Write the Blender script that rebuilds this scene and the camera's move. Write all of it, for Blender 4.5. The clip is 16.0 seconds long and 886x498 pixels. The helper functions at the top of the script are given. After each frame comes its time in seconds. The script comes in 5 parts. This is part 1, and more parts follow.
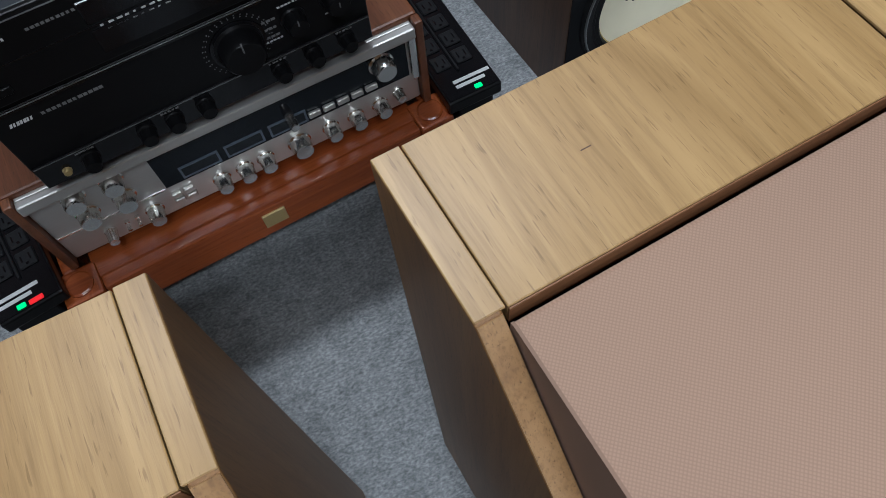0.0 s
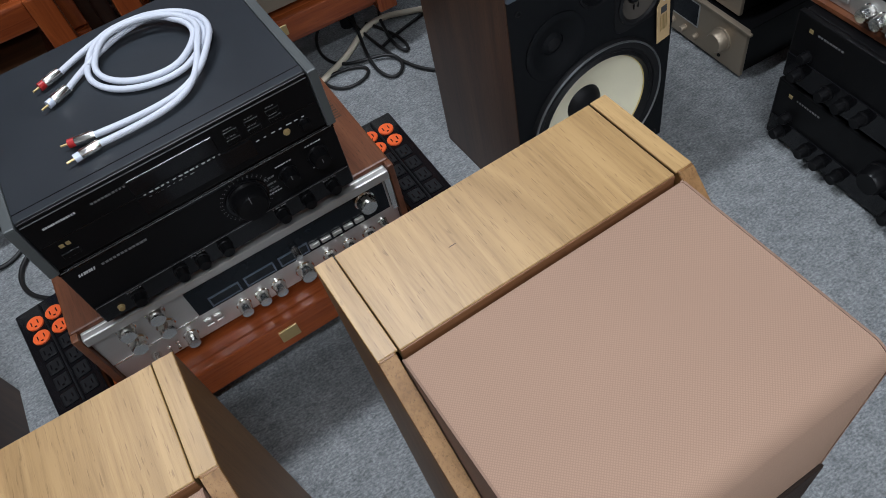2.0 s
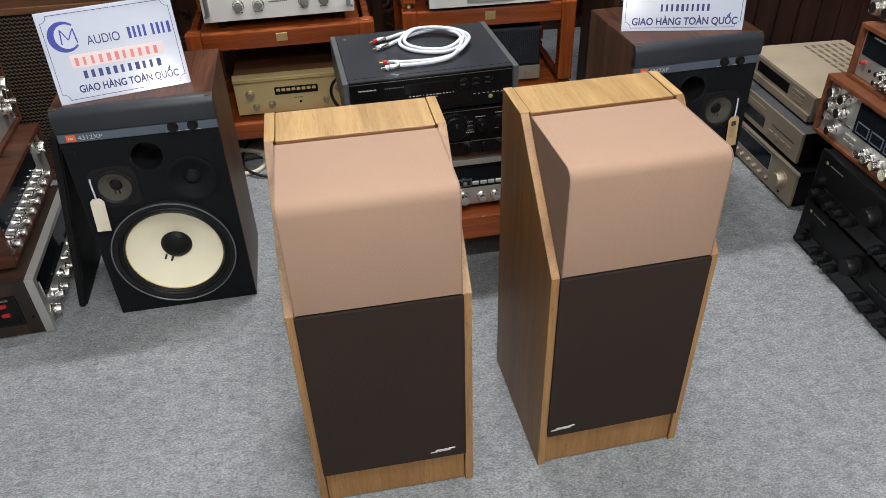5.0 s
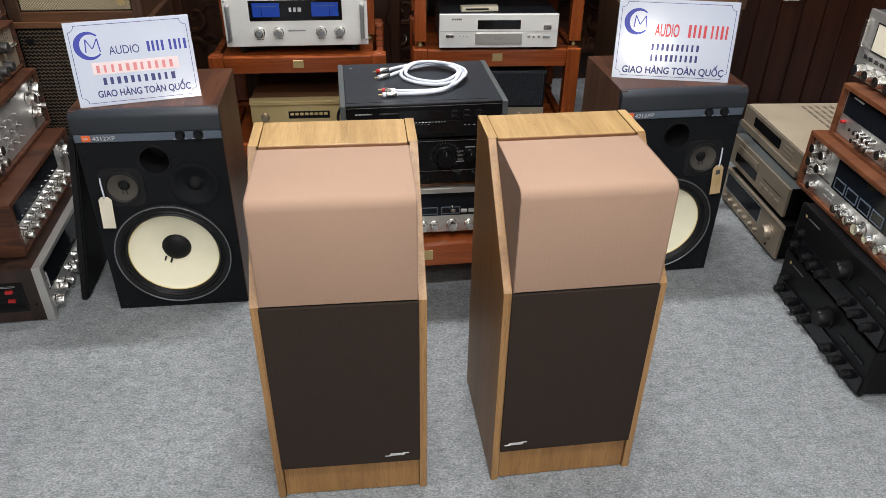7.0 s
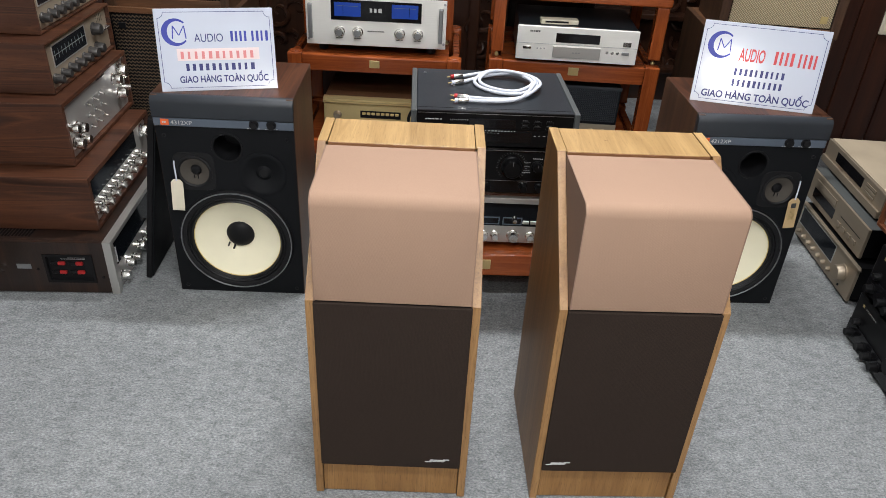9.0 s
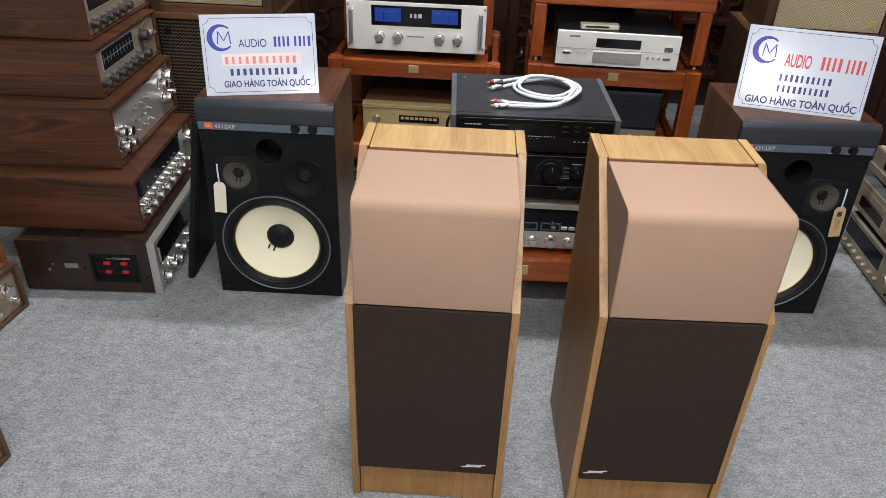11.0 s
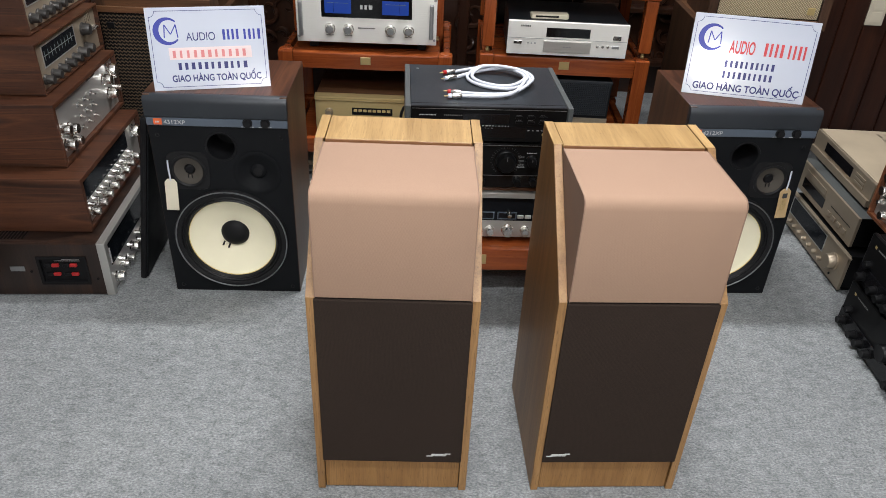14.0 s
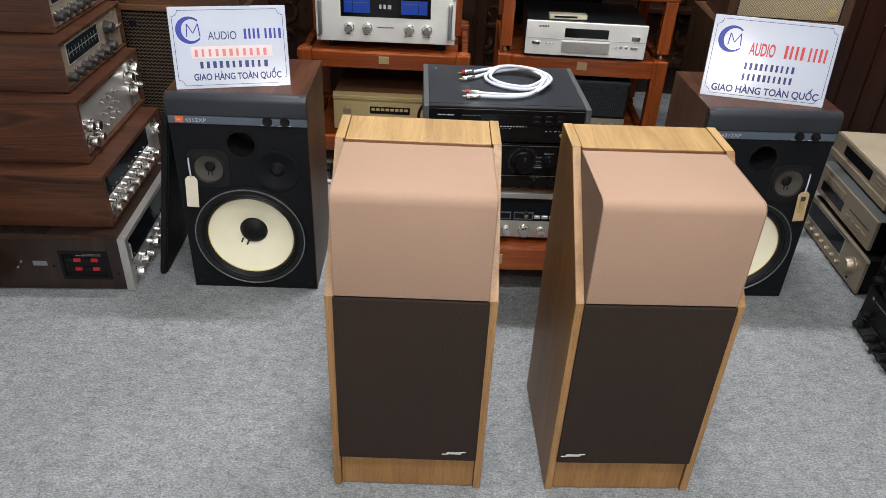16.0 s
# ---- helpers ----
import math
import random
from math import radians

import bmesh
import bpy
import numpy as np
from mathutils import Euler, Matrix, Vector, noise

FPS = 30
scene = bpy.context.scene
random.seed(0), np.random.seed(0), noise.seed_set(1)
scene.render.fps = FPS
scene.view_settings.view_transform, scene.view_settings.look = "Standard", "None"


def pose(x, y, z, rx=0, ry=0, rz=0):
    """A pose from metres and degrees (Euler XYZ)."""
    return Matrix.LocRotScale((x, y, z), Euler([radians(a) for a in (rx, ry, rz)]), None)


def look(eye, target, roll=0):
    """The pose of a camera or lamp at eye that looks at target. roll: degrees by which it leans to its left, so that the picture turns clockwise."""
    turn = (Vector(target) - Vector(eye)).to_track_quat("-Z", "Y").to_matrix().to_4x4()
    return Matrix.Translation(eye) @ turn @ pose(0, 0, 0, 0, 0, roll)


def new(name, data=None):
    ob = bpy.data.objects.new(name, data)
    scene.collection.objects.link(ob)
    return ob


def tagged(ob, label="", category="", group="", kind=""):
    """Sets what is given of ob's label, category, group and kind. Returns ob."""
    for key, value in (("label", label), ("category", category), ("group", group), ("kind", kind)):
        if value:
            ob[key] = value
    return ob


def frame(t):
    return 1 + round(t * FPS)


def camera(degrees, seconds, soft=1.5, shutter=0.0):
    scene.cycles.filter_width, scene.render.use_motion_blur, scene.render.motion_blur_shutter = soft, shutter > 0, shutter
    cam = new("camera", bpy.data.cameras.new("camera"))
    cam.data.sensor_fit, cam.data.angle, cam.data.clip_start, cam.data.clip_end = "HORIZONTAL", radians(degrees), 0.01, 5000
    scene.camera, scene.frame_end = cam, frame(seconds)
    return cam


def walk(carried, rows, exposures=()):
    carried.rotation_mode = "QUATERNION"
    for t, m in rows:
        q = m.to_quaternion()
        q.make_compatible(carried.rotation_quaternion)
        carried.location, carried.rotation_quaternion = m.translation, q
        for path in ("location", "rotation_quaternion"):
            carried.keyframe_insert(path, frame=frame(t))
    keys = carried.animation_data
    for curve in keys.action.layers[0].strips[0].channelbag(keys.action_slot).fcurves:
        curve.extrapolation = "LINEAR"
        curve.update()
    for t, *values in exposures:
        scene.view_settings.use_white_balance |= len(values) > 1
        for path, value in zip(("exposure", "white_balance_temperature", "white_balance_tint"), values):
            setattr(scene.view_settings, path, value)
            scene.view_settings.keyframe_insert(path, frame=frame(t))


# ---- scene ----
cam = camera(62.2, 16.0, soft=0.62)
PATH = [
    (0, (0.079, 0.099, 1.076), (0.374, 0.960, -0.704), -7.5),
    (0.5, (0.122, 0.101, 1.083), (0.421, 0.976, -0.69), -9.0),
    (1, (0.188, 0.082, 1.113), (0.502, 0.989, -0.642), -10.5),
    (1.5, (0.211, 0.033, 1.159), (0.512, 1.043, -0.54), -14.9),
    (2, (0.12, -0.075, 1.23), (0.459, 1.084, -0.364), -15.1),
    (2.5, (-0.024, -0.272, 1.304), (0.354, 1.022, -0.174), -13.0),
    (3, (-0.109, -0.444, 1.351), (0.236, 0.983, -0.006), -9.7),
    (3.5, (-0.138, -0.634, 1.317), (0.159, 0.872, 0.035), -6.8),
    (4, (-0.174, -0.763, 1.331), (0.107, 0.785, 0.097), -5.1),
    (4.2, (-0.217, -0.805, 1.33), (0.063, 0.755, 0.109), -4.2),
    (6.3, (-0.052, -1.121, 1.317), (0.034, 0.544, 0.212), 0.3),
    (6.5, (-0.055, -1.12, 1.319), (0.035, 0.554, 0.23), 0.2),
    (7, (-0.05, -1.094, 1.317), (0.074, 0.589, 0.244), 0.9),
    (7.5, (-0.044, -1.071, 1.305), (0.096, 0.618, 0.243), 2.3),
    (8, (-0.047, -1.068, 1.31), (0.026, 0.635, 0.265), 2.8),
    (8.5, (-0.057, -1.08, 1.307), (-0.054, 0.627, 0.265), 3.2),
    (9, (-0.052, -1.087, 1.307), (-0.085, 0.611, 0.251), 3.2),
    (9.5, (-0.053, -1.092, 1.308), (-0.118, 0.612, 0.262), 2.6),
    (10, (-0.056, -1.09, 1.311), (-0.161, 0.616, 0.272), 2.6),
    (10.2, (-0.062, -1.091, 1.311), (-0.18, 0.612, 0.268), 2.6),
    (12.3, (-0.064, -1.085, 1.307), (-0.173, 0.609, 0.248), 1.6),
    (12.5, (-0.064, -1.092, 1.307), (-0.154, 0.6, 0.245), 1.3),
    (13, (-0.065, -1.089, 1.31), (-0.102, 0.604, 0.246), 1.5),
    (13.5, (-0.07, -1.087, 1.305), (-0.072, 0.603, 0.236), 2.3),
    (14, (-0.071, -1.094, 1.307), (-0.073, 0.6, 0.244), 2.8),
    (14.5, (-0.076, -1.105, 1.313), (-0.093, 0.592, 0.255), 2.7),
    (15, (-0.077, -1.108, 1.315), (-0.1, 0.587, 0.254), 2.7),
    (15.5, (-0.079, -1.102, 1.315), (-0.098, 0.588, 0.246), 2.9),
    (16, (-0.08, -1.101, 1.316), (-0.118, 0.589, 0.246), 2.8),
]
walk(cam, [(t, look(eye, target, roll)) for t, eye, target, roll in PATH], [(0.0, -0.92, 5700, 7), (2.0, -0.78, 5900, 9), (2.6, -0.5, 6200, 10), (3.5, -0.34, 6450, 10), (5.0, -0.2, 6500, 10), (6.3, -0.15, 6500, 10), (16.0, -0.13, 6500, 10)])

# ---- light ----
world = bpy.data.worlds.new("room_air")
scene.world = world
world.use_nodes = True
world.node_tree.nodes["Background"].inputs[0].default_value = (0.9, 0.95, 1.0, 1)
world.node_tree.nodes["Background"].inputs[1].default_value = 0.02
LAMP_POWER = 63.0
TUBES = [(0.07, -2.3, 1.0), (0.07, -0.8, 0.95), (0.07, 1.3, 1.3)]


# ---- materials ----
def tree(name, rough=0.5, metal=0.0, base=(0.5, 0.5, 0.5)):
    m = bpy.data.materials.new(name)
    m.use_nodes = True
    nt = m.node_tree
    b = nt.nodes["Principled BSDF"]
    b.inputs["Base Color"].default_value = (*base, 1)
    b.inputs["Roughness"].default_value = rough
    b.inputs["Metallic"].default_value = metal
    return m, nt, b


def node(nt, kind, **values):
    n = nt.nodes.new(kind)
    for key, v in values.items():
        key = key.replace("_", " ")
        for s in n.inputs:
            if s.name == key:
                s.default_value = v
                break
    return n


def coords(nt, scale=(1, 1, 1), rot=(0, 0, 0)):
    tc = nt.nodes.new("ShaderNodeTexCoord")
    mp = nt.nodes.new("ShaderNodeMapping")
    mp.inputs["Scale"].default_value = scale
    mp.inputs["Rotation"].default_value = rot
    nt.links.new(tc.outputs["Object"], mp.inputs["Vector"])
    return mp.outputs["Vector"]


def ramp(nt, fac, stops):
    r = nt.nodes.new("ShaderNodeValToRGB")
    while len(r.color_ramp.elements) < len(stops):
        r.color_ramp.elements.new(0.5)
    for e, (p, c) in zip(r.color_ramp.elements, stops):
        e.position, e.color = p, (*c, 1)
    nt.links.new(fac, r.inputs["Fac"])
    return r.outputs["Color"]


def bump(nt, b, height, strength, distance=0.001):
    n = nt.nodes.new("ShaderNodeBump")
    n.inputs["Strength"].default_value = strength
    n.inputs["Distance"].default_value = distance
    nt.links.new(height, n.inputs["Height"])
    nt.links.new(n.outputs["Normal"], b.inputs["Normal"])


def noise_tex(nt, vec, scale, detail=4.0, rough=0.55, distort=0.0):
    n = node(nt, "ShaderNodeTexNoise", Scale=scale, Detail=detail, Roughness=rough, Distortion=distort)
    nt.links.new(vec, n.inputs["Vector"])
    return n.outputs["Fac"]


def mix(nt, fac, a, b_, mode="MIX"):
    n = nt.nodes.new("ShaderNodeMix")
    n.data_type, n.blend_type = "RGBA", mode
    for sock, v in ((0, fac), (6, a), (7, b_)):
        if isinstance(v, (int, float)):
            n.inputs[sock].default_value = v
        elif isinstance(v, tuple):
            n.inputs[sock].default_value = (*v, 1)
        else:
            nt.links.new(v, n.inputs[sock])
    return n.outputs[2]


def wood(name, dark, mid, light, axis="z", rough=0.42, fine=1.0, streak=1.0, cathedral=0.16):
    """Veneer whose grain runs along one local axis: broad figure, pore streaks and slight tone drift."""
    m, nt, b = tree(name, rough)
    k = {"x": (0.05, 1, 1), "y": (1, 0.05, 1), "z": (1, 1, 0.05)}[axis]
    rnd = nt.nodes.new("ShaderNodeObjectInfo").outputs["Random"]
    tc = nt.nodes.new("ShaderNodeTexCoord").outputs["Object"]
    off = nt.nodes.new("ShaderNodeVectorMath")
    off.operation = "MULTIPLY_ADD"
    nt.links.new(rnd, off.inputs[0])
    off.inputs[1].default_value = (3.1, 5.7, 4.3)
    nt.links.new(tc, off.inputs[2])

    def stretched(s):
        mp = nt.nodes.new("ShaderNodeMapping")
        mp.inputs["Scale"].default_value = tuple(s * a for a in k)
        nt.links.new(off.outputs[0], mp.inputs["Vector"])
        return mp.outputs["Vector"]

    broad = noise_tex(nt, stretched(22), 1.0, 4, 0.6, 0.25)
    rings = nt.nodes.new("ShaderNodeMath")
    rings.operation = "MULTIPLY"
    nt.links.new(noise_tex(nt, stretched(8.5), 1.0, 2.0, 0.45, 0.4), rings.inputs[0])
    rings.inputs[1].default_value = 64.0
    fig = nt.nodes.new("ShaderNodeMath")
    fig.operation = "SINE"
    nt.links.new(rings.outputs[0], fig.inputs[0])
    pores = noise_tex(nt, stretched(420 * fine), 1.0, 3, 0.65)
    fleck = noise_tex(nt, stretched(150 * fine), 1.0, 2, 0.6, 0.3)
    tone = ramp(nt, broad, [(0.28, dark), (0.5, mid), (0.72, light)])
    c = mix(nt, cathedral, tone, ramp(nt, fig.outputs[0], [(0.0, mid), (0.5, light), (1.0, dark)]))
    dash = nt.nodes.new("ShaderNodeMapping")
    dash.inputs["Scale"].default_value = tuple(620 * fine * (0.085 if a < 1 else 1.0) for a in k)
    nt.links.new(off.outputs[0], dash.inputs["Vector"])
    dashes = noise_tex(nt, dash.outputs["Vector"], 1.0, 2, 0.5)
    c = mix(nt, 0.75 * streak, c, ramp(nt, dashes, [(0.29, (0.42, 0.36, 0.3)), (0.37, (1, 1, 1))]), "MULTIPLY")
    dim = ramp(nt, pores, [(0.34, (0.62, 0.58, 0.54)), (0.52, (1, 1, 1))])
    c = mix(nt, 0.55 * streak, c, dim, "MULTIPLY")
    dim2 = ramp(nt, fleck, [(0.3, (0.6, 0.55, 0.5)), (0.46, (1, 1, 1))])
    c = mix(nt, 0.5 * streak, c, dim2, "MULTIPLY")
    nt.links.new(c, b.inputs["Base Color"])
    bump(nt, b, pores, 0.12, 0.0006)
    return m


def metal(name, base, rough=0.3, axis="x", brushed=0.6, full=1.0):
    m, nt, b = tree(name, rough, full, base)
    k = {"x": (0.02, 1, 1), "z": (1, 1, 0.02), "n": (0.3, 0.3, 0.3)}[axis]
    f = noise_tex(nt, coords(nt, tuple(900 * a for a in k)), 1.0, 3)
    s = noise_tex(nt, coords(nt), 22, 3)
    nt.links.new(mix(nt, 0.25 * brushed, base, ramp(nt, f, [(0.3, tuple(0.6 * v for v in base)), (0.7, base)])), b.inputs["Base Color"])
    r = nt.nodes.new("ShaderNodeMapRange")
    r.inputs["To Min"].default_value, r.inputs["To Max"].default_value = rough * 0.8, rough * 1.35
    nt.links.new(s, r.inputs["Value"])
    nt.links.new(r.outputs[0], b.inputs["Roughness"])
    bump(nt, b, f, 0.05 * brushed, 0.0004)
    return m


def plain(name, base, rough=0.5, metal_=0.0, var=0.15, grain=600, relief=0.08, coat=0.0, spec=0.35):
    """Paint, plastic or moulded parts: slight smudges and a fine texture."""
    m, nt, b = tree(name, rough, metal_, base)
    s = noise_tex(nt, coords(nt), 9, 5)
    g = noise_tex(nt, coords(nt), grain, 2)
    lo = tuple(v * (1 - var) for v in base)
    nt.links.new(ramp(nt, s, [(0.3, lo), (0.7, base)]), b.inputs["Base Color"])
    r = nt.nodes.new("ShaderNodeMapRange")
    r.inputs["To Min"].default_value, r.inputs["To Max"].default_value = rough * 0.8, min(1, rough * 1.25)
    nt.links.new(s, r.inputs["Value"])
    nt.links.new(r.outputs[0], b.inputs["Roughness"])
    b.inputs["Coat Weight"].default_value = coat
    b.inputs["Specular IOR Level"].default_value = spec
    if relief:
        bump(nt, b, g, relief, 0.0004)
    return m


def cloth(name, base, pitch=0.0016, rough=0.9, contrast=0.35, depth=0.5):
    """Woven grille cloth: crossing threads with dark pinholes."""
    m, nt, b = tree(name, rough, 0, base)
    b.inputs["Specular IOR Level"].default_value = 0.12
    waves = []
    for k in ((1, 1, 1), (1, -1, -1)):
        w = nt.nodes.new("ShaderNodeTexWave")
        w.bands_direction = "DIAGONAL"
        w.inputs["Scale"].default_value = 0.628 / pitch
        w.inputs["Distortion"].default_value = 0.25
        nt.links.new(coords(nt, k), w.inputs["Vector"])
        waves.append(w.outputs["Fac"])
    h = nt.nodes.new("ShaderNodeMath"); h.operation = "MULTIPLY"
    nt.links.new(waves[0], h.inputs[0]); nt.links.new(waves[1], h.inputs[1])
    lo = tuple(v * (1 - contrast) for v in base)
    c = ramp(nt, h.outputs[0], [(0.05, lo), (0.35, base)])
    s = noise_tex(nt, coords(nt), 5, 4)
    c = mix(nt, 0.35, c, ramp(nt, s, [(0.3, (0.82, 0.82, 0.84)), (0.7, (1, 1, 1))]), "MULTIPLY")
    nt.links.new(c, b.inputs["Base Color"])
    bump(nt, b, h.outputs[0], depth, 0.0006)
    return m


def carpet_mat():
    m, nt, b = tree("grey_carpet", 0.97)
    v = coords(nt)
    loops = node(nt, "ShaderNodeTexVoronoi", Scale=260.0)
    nt.links.new(coords(nt, (1, 0.55, 1)), loops.inputs["Vector"])
    spk = noise_tex(nt, coords(nt, (0.62, 1, 1)), 250, 3, 0.65)
    mid = noise_tex(nt, v, 26, 4, 0.65)
    big = noise_tex(nt, v, 3.0, 4, 0.6)
    c = ramp(nt, spk, [(0.34, (0.16, 0.168, 0.171)), (0.5, (0.248, 0.259, 0.263)), (0.68, (0.368, 0.38, 0.383))])
    fleck = noise_tex(nt, coords(nt, (0.5, 1, 1)), 78, 5, 0.75, 0.8)
    c = mix(nt, 0.6, c, ramp(nt, fleck, [(0.36, (0.5, 0.51, 0.53)), (0.52, (1.0, 1.0, 1.0)), (0.72, (1.15, 1.15, 1.13))]), "MULTIPLY")
    c = mix(nt, 0.6, c, ramp(nt, mid, [(0.34, (0.6, 0.61, 0.61)), (0.68, (1.0, 1.0, 1.0))]), "MULTIPLY")
    c = mix(nt, 0.6, c, ramp(nt, big, [(0.3, (0.78, 0.79, 0.8)), (0.7, (1, 1, 1))]), "MULTIPLY")
    nt.links.new(c, b.inputs["Base Color"])
    bump(nt, b, loops.outputs["Distance"], 0.5, 0.002)
    return m


def glow(name, base, strength):
    m, nt, b = tree(name, 0.3, 0, base)
    b.inputs["Emission Color"].default_value = (*base, 1)
    b.inputs["Emission Strength"].default_value = strength
    return m


# Upright oak darkened: partly its own veneer, partly side shade put into the colour.
OAK_Z_SHADED = wood("oak_upright_shaded", (0.118, 0.053, 0.014), (0.19, 0.092, 0.027), (0.26, 0.137, 0.045), "z", 0.45, streak=0.85)
OAK_PLINTH = wood("oak_plinth", (0.165, 0.077, 0.023), (0.25, 0.128, 0.042), (0.34, 0.185, 0.069), "z", 0.45, streak=0.85)
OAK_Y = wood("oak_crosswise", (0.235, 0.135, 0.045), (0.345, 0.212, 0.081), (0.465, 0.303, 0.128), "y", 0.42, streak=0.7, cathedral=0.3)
# Reddish lip wood, darkened further for the shade on the plank's front edge.
OAK_LIP = wood("oak_front_lip", (0.12, 0.052, 0.022), (0.19, 0.085, 0.036), (0.25, 0.12, 0.05), "x", 0.45)
OAK_EDGE = wood("oak_edge", (0.16, 0.078, 0.026), (0.265, 0.142, 0.052), (0.36, 0.205, 0.083), "z", 0.45)
WALNUT_X = wood("walnut_long", (0.055, 0.024, 0.011), (0.12, 0.054, 0.025), (0.19, 0.09, 0.043), "x", 0.4)
WALNUT_Y = wood("walnut_deep", (0.014, 0.0045, 0.0025), (0.054, 0.0185, 0.0085), (0.12, 0.044, 0.019), "y", 0.42, cathedral=0.5)
WALNUT_Z = wood("walnut_upright", (0.03, 0.016, 0.01), (0.07, 0.034, 0.018), (0.12, 0.06, 0.03), "z", 0.42)
RED_CASE = wood("reddish_walnut", (0.07, 0.022, 0.009), (0.14, 0.048, 0.02), (0.21, 0.08, 0.034), "y", 0.38)
ROSE_Y = wood("rosewood", (0.007, 0.0045, 0.0036), (0.018, 0.0098, 0.0072), (0.048, 0.022, 0.013), "z", 0.34, cathedral=0.14)
CHERRY_X = wood("cherry_long", (0.14, 0.026, 0.007), (0.245, 0.055, 0.013), (0.35, 0.09, 0.022), "x", 0.26, streak=0.6, cathedral=0.3)
CHERRY_Z = wood("cherry_upright", (0.14, 0.026, 0.007), (0.245, 0.055, 0.013), (0.35, 0.09, 0.022), "z", 0.26, streak=0.6, cathedral=0.3)
PANELLING = wood("dark_panelling", (0.016, 0.006, 0.0035), (0.038, 0.012, 0.0065), (0.066, 0.021, 0.01), "z", 0.3, streak=0.6)
CARVED = wood("carved_dark_wood", (0.012, 0.005, 0.003), (0.028, 0.011, 0.006), (0.05, 0.02, 0.01), "z", 0.28, streak=0.5)
PINK = cloth("tan_pink_cloth", (0.345, 0.226, 0.160), 0.0025, contrast=0.14, depth=0.05)
PIPING = plain("brown_piping", (0.24, 0.15, 0.105), 0.85, grain=900, relief=0.3)
BROWN = cloth("dark_brown_cloth", (0.0345, 0.0238, 0.0186), 0.0025, contrast=0.4, depth=0.2)
TWEED = cloth("beige_tweed", (0.5, 0.41, 0.27), 0.009, contrast=0.55, depth=0.9)
SILVER = metal("brushed_aluminium", (0.56, 0.55, 0.525), 0.36, full=0.8)
PALE_SILVER = metal("pale_satin_aluminium", (0.82, 0.81, 0.77), 0.42, full=0.35)
BRIGHT = metal("polished_aluminium", (0.8, 0.79, 0.76), 0.2, "n", 0.2)
CHAMPAGNE = metal("champagne_metal", (0.39, 0.325, 0.245), 0.4, full=0.7)
BEIGE_PAINT = plain("beige_lid_paint", (0.43, 0.355, 0.255), 0.5)
GOLD = metal("gold_plate", (0.72, 0.56, 0.27), 0.35, full=0.55)
BRASS = metal("dull_brass", (0.5, 0.38, 0.17), 0.42, "n", full=0.6)
BLACK = plain("black_metal", (0.005, 0.005, 0.0055), 0.3, spec=0.14)
SATIN = plain("satin_black", (0.008, 0.008, 0.009), 0.5, spec=0.15)
GLOSSY = plain("gloss_black", (0.006, 0.006, 0.007), 0.12, relief=0)
BAFFLE = plain("baffle_black", (0.0065, 0.0072, 0.0085), 0.6, grain=350, relief=0.25, spec=0.12)
SLATE = plain("slate_plastic", (0.024, 0.028, 0.034), 0.42, grain=500, relief=0.15)
STRIP = plain("blue_grey_strip", (0.085, 0.105, 0.135), 0.35)
GREY_SIDE = plain("dark_grey_side", (0.075, 0.082, 0.082), 0.4)
CD_LID = plain("black_lid_paint", (0.022, 0.026, 0.031), 0.36, grain=900, relief=0.2)
CONE = plain("cream_paper_cone", (0.8, 0.75, 0.56), 0.75, grain=300, relief=0.3, var=0.08)
CONE_EDGE = plain("yellowed_rim", (0.62, 0.47, 0.17), 0.7)
GREY_CONE = plain("grey_paper_cone", (0.06, 0.052, 0.043), 0.75)
KNOB_DARK = metal("dark_knob_metal", (0.075, 0.072, 0.07), 0.34, "n", full=0.7)
RUBBER = plain("rubber_surround", (0.009, 0.009, 0.01), 0.5, spec=0.22)
RING = metal("grey_ring", (0.42, 0.43, 0.44), 0.4, "n")
WHITE = plain("white_acrylic", (0.52, 0.56, 0.66), 0.1, var=0.03, relief=0, coat=0.4)
PAPER = plain("cream_paper", (0.72, 0.66, 0.52), 0.85)
KRAFT = plain("kraft_paper", (0.5, 0.35, 0.18), 0.85)
BLUE = plain("blue_ink", (0.035, 0.05, 0.33), 0.3, relief=0)
NAVY = plain("navy_ink", (0.03, 0.035, 0.16), 0.3, relief=0)
RED = plain("red_ink", (0.62, 0.06, 0.07), 0.3, relief=0)
SALMON = plain("salmon_ink", (0.7, 0.24, 0.24), 0.3, relief=0)
PALE = plain("pale_pink_patch", (0.8, 0.66, 0.66), 0.4, relief=0)
ORANGE = plain("orange_plastic", (0.85, 0.13, 0.03), 0.35)
BADGE = plain("orange_badge", (0.75, 0.14, 0.04), 0.35, relief=0)
PRINT = plain("pale_print", (0.5, 0.5, 0.5), 0.5, relief=0)
DIMPRINT = plain("dim_print", (0.14, 0.14, 0.14), 0.5, relief=0)
DARKPRINT = plain("dark_print", (0.05, 0.05, 0.05), 0.5, relief=0)
IVORY = plain("ivory_cable", (0.66, 0.6, 0.47), 0.5)
WHITE_CABLE = plain("white_braid", (0.58, 0.61, 0.68), 0.55, grain=1400, relief=0.8)
CABLE = plain("black_cable", (0.012, 0.012, 0.012), 0.45)
PLASTER = plain("painted_plaster", (0.7, 0.69, 0.66), 0.85)
CEIL = plain("white_ceiling", (0.8, 0.8, 0.79), 0.9)
WINDOW = plain("display_glass", (0.008, 0.01, 0.013), 0.08, relief=0)
DISPLAY = plain("smoked_display", (0.007, 0.009, 0.012), 0.1, relief=0, spec=0.2)
METER = glow("blue_meter", (0.006, 0.032, 0.21), 0.5)
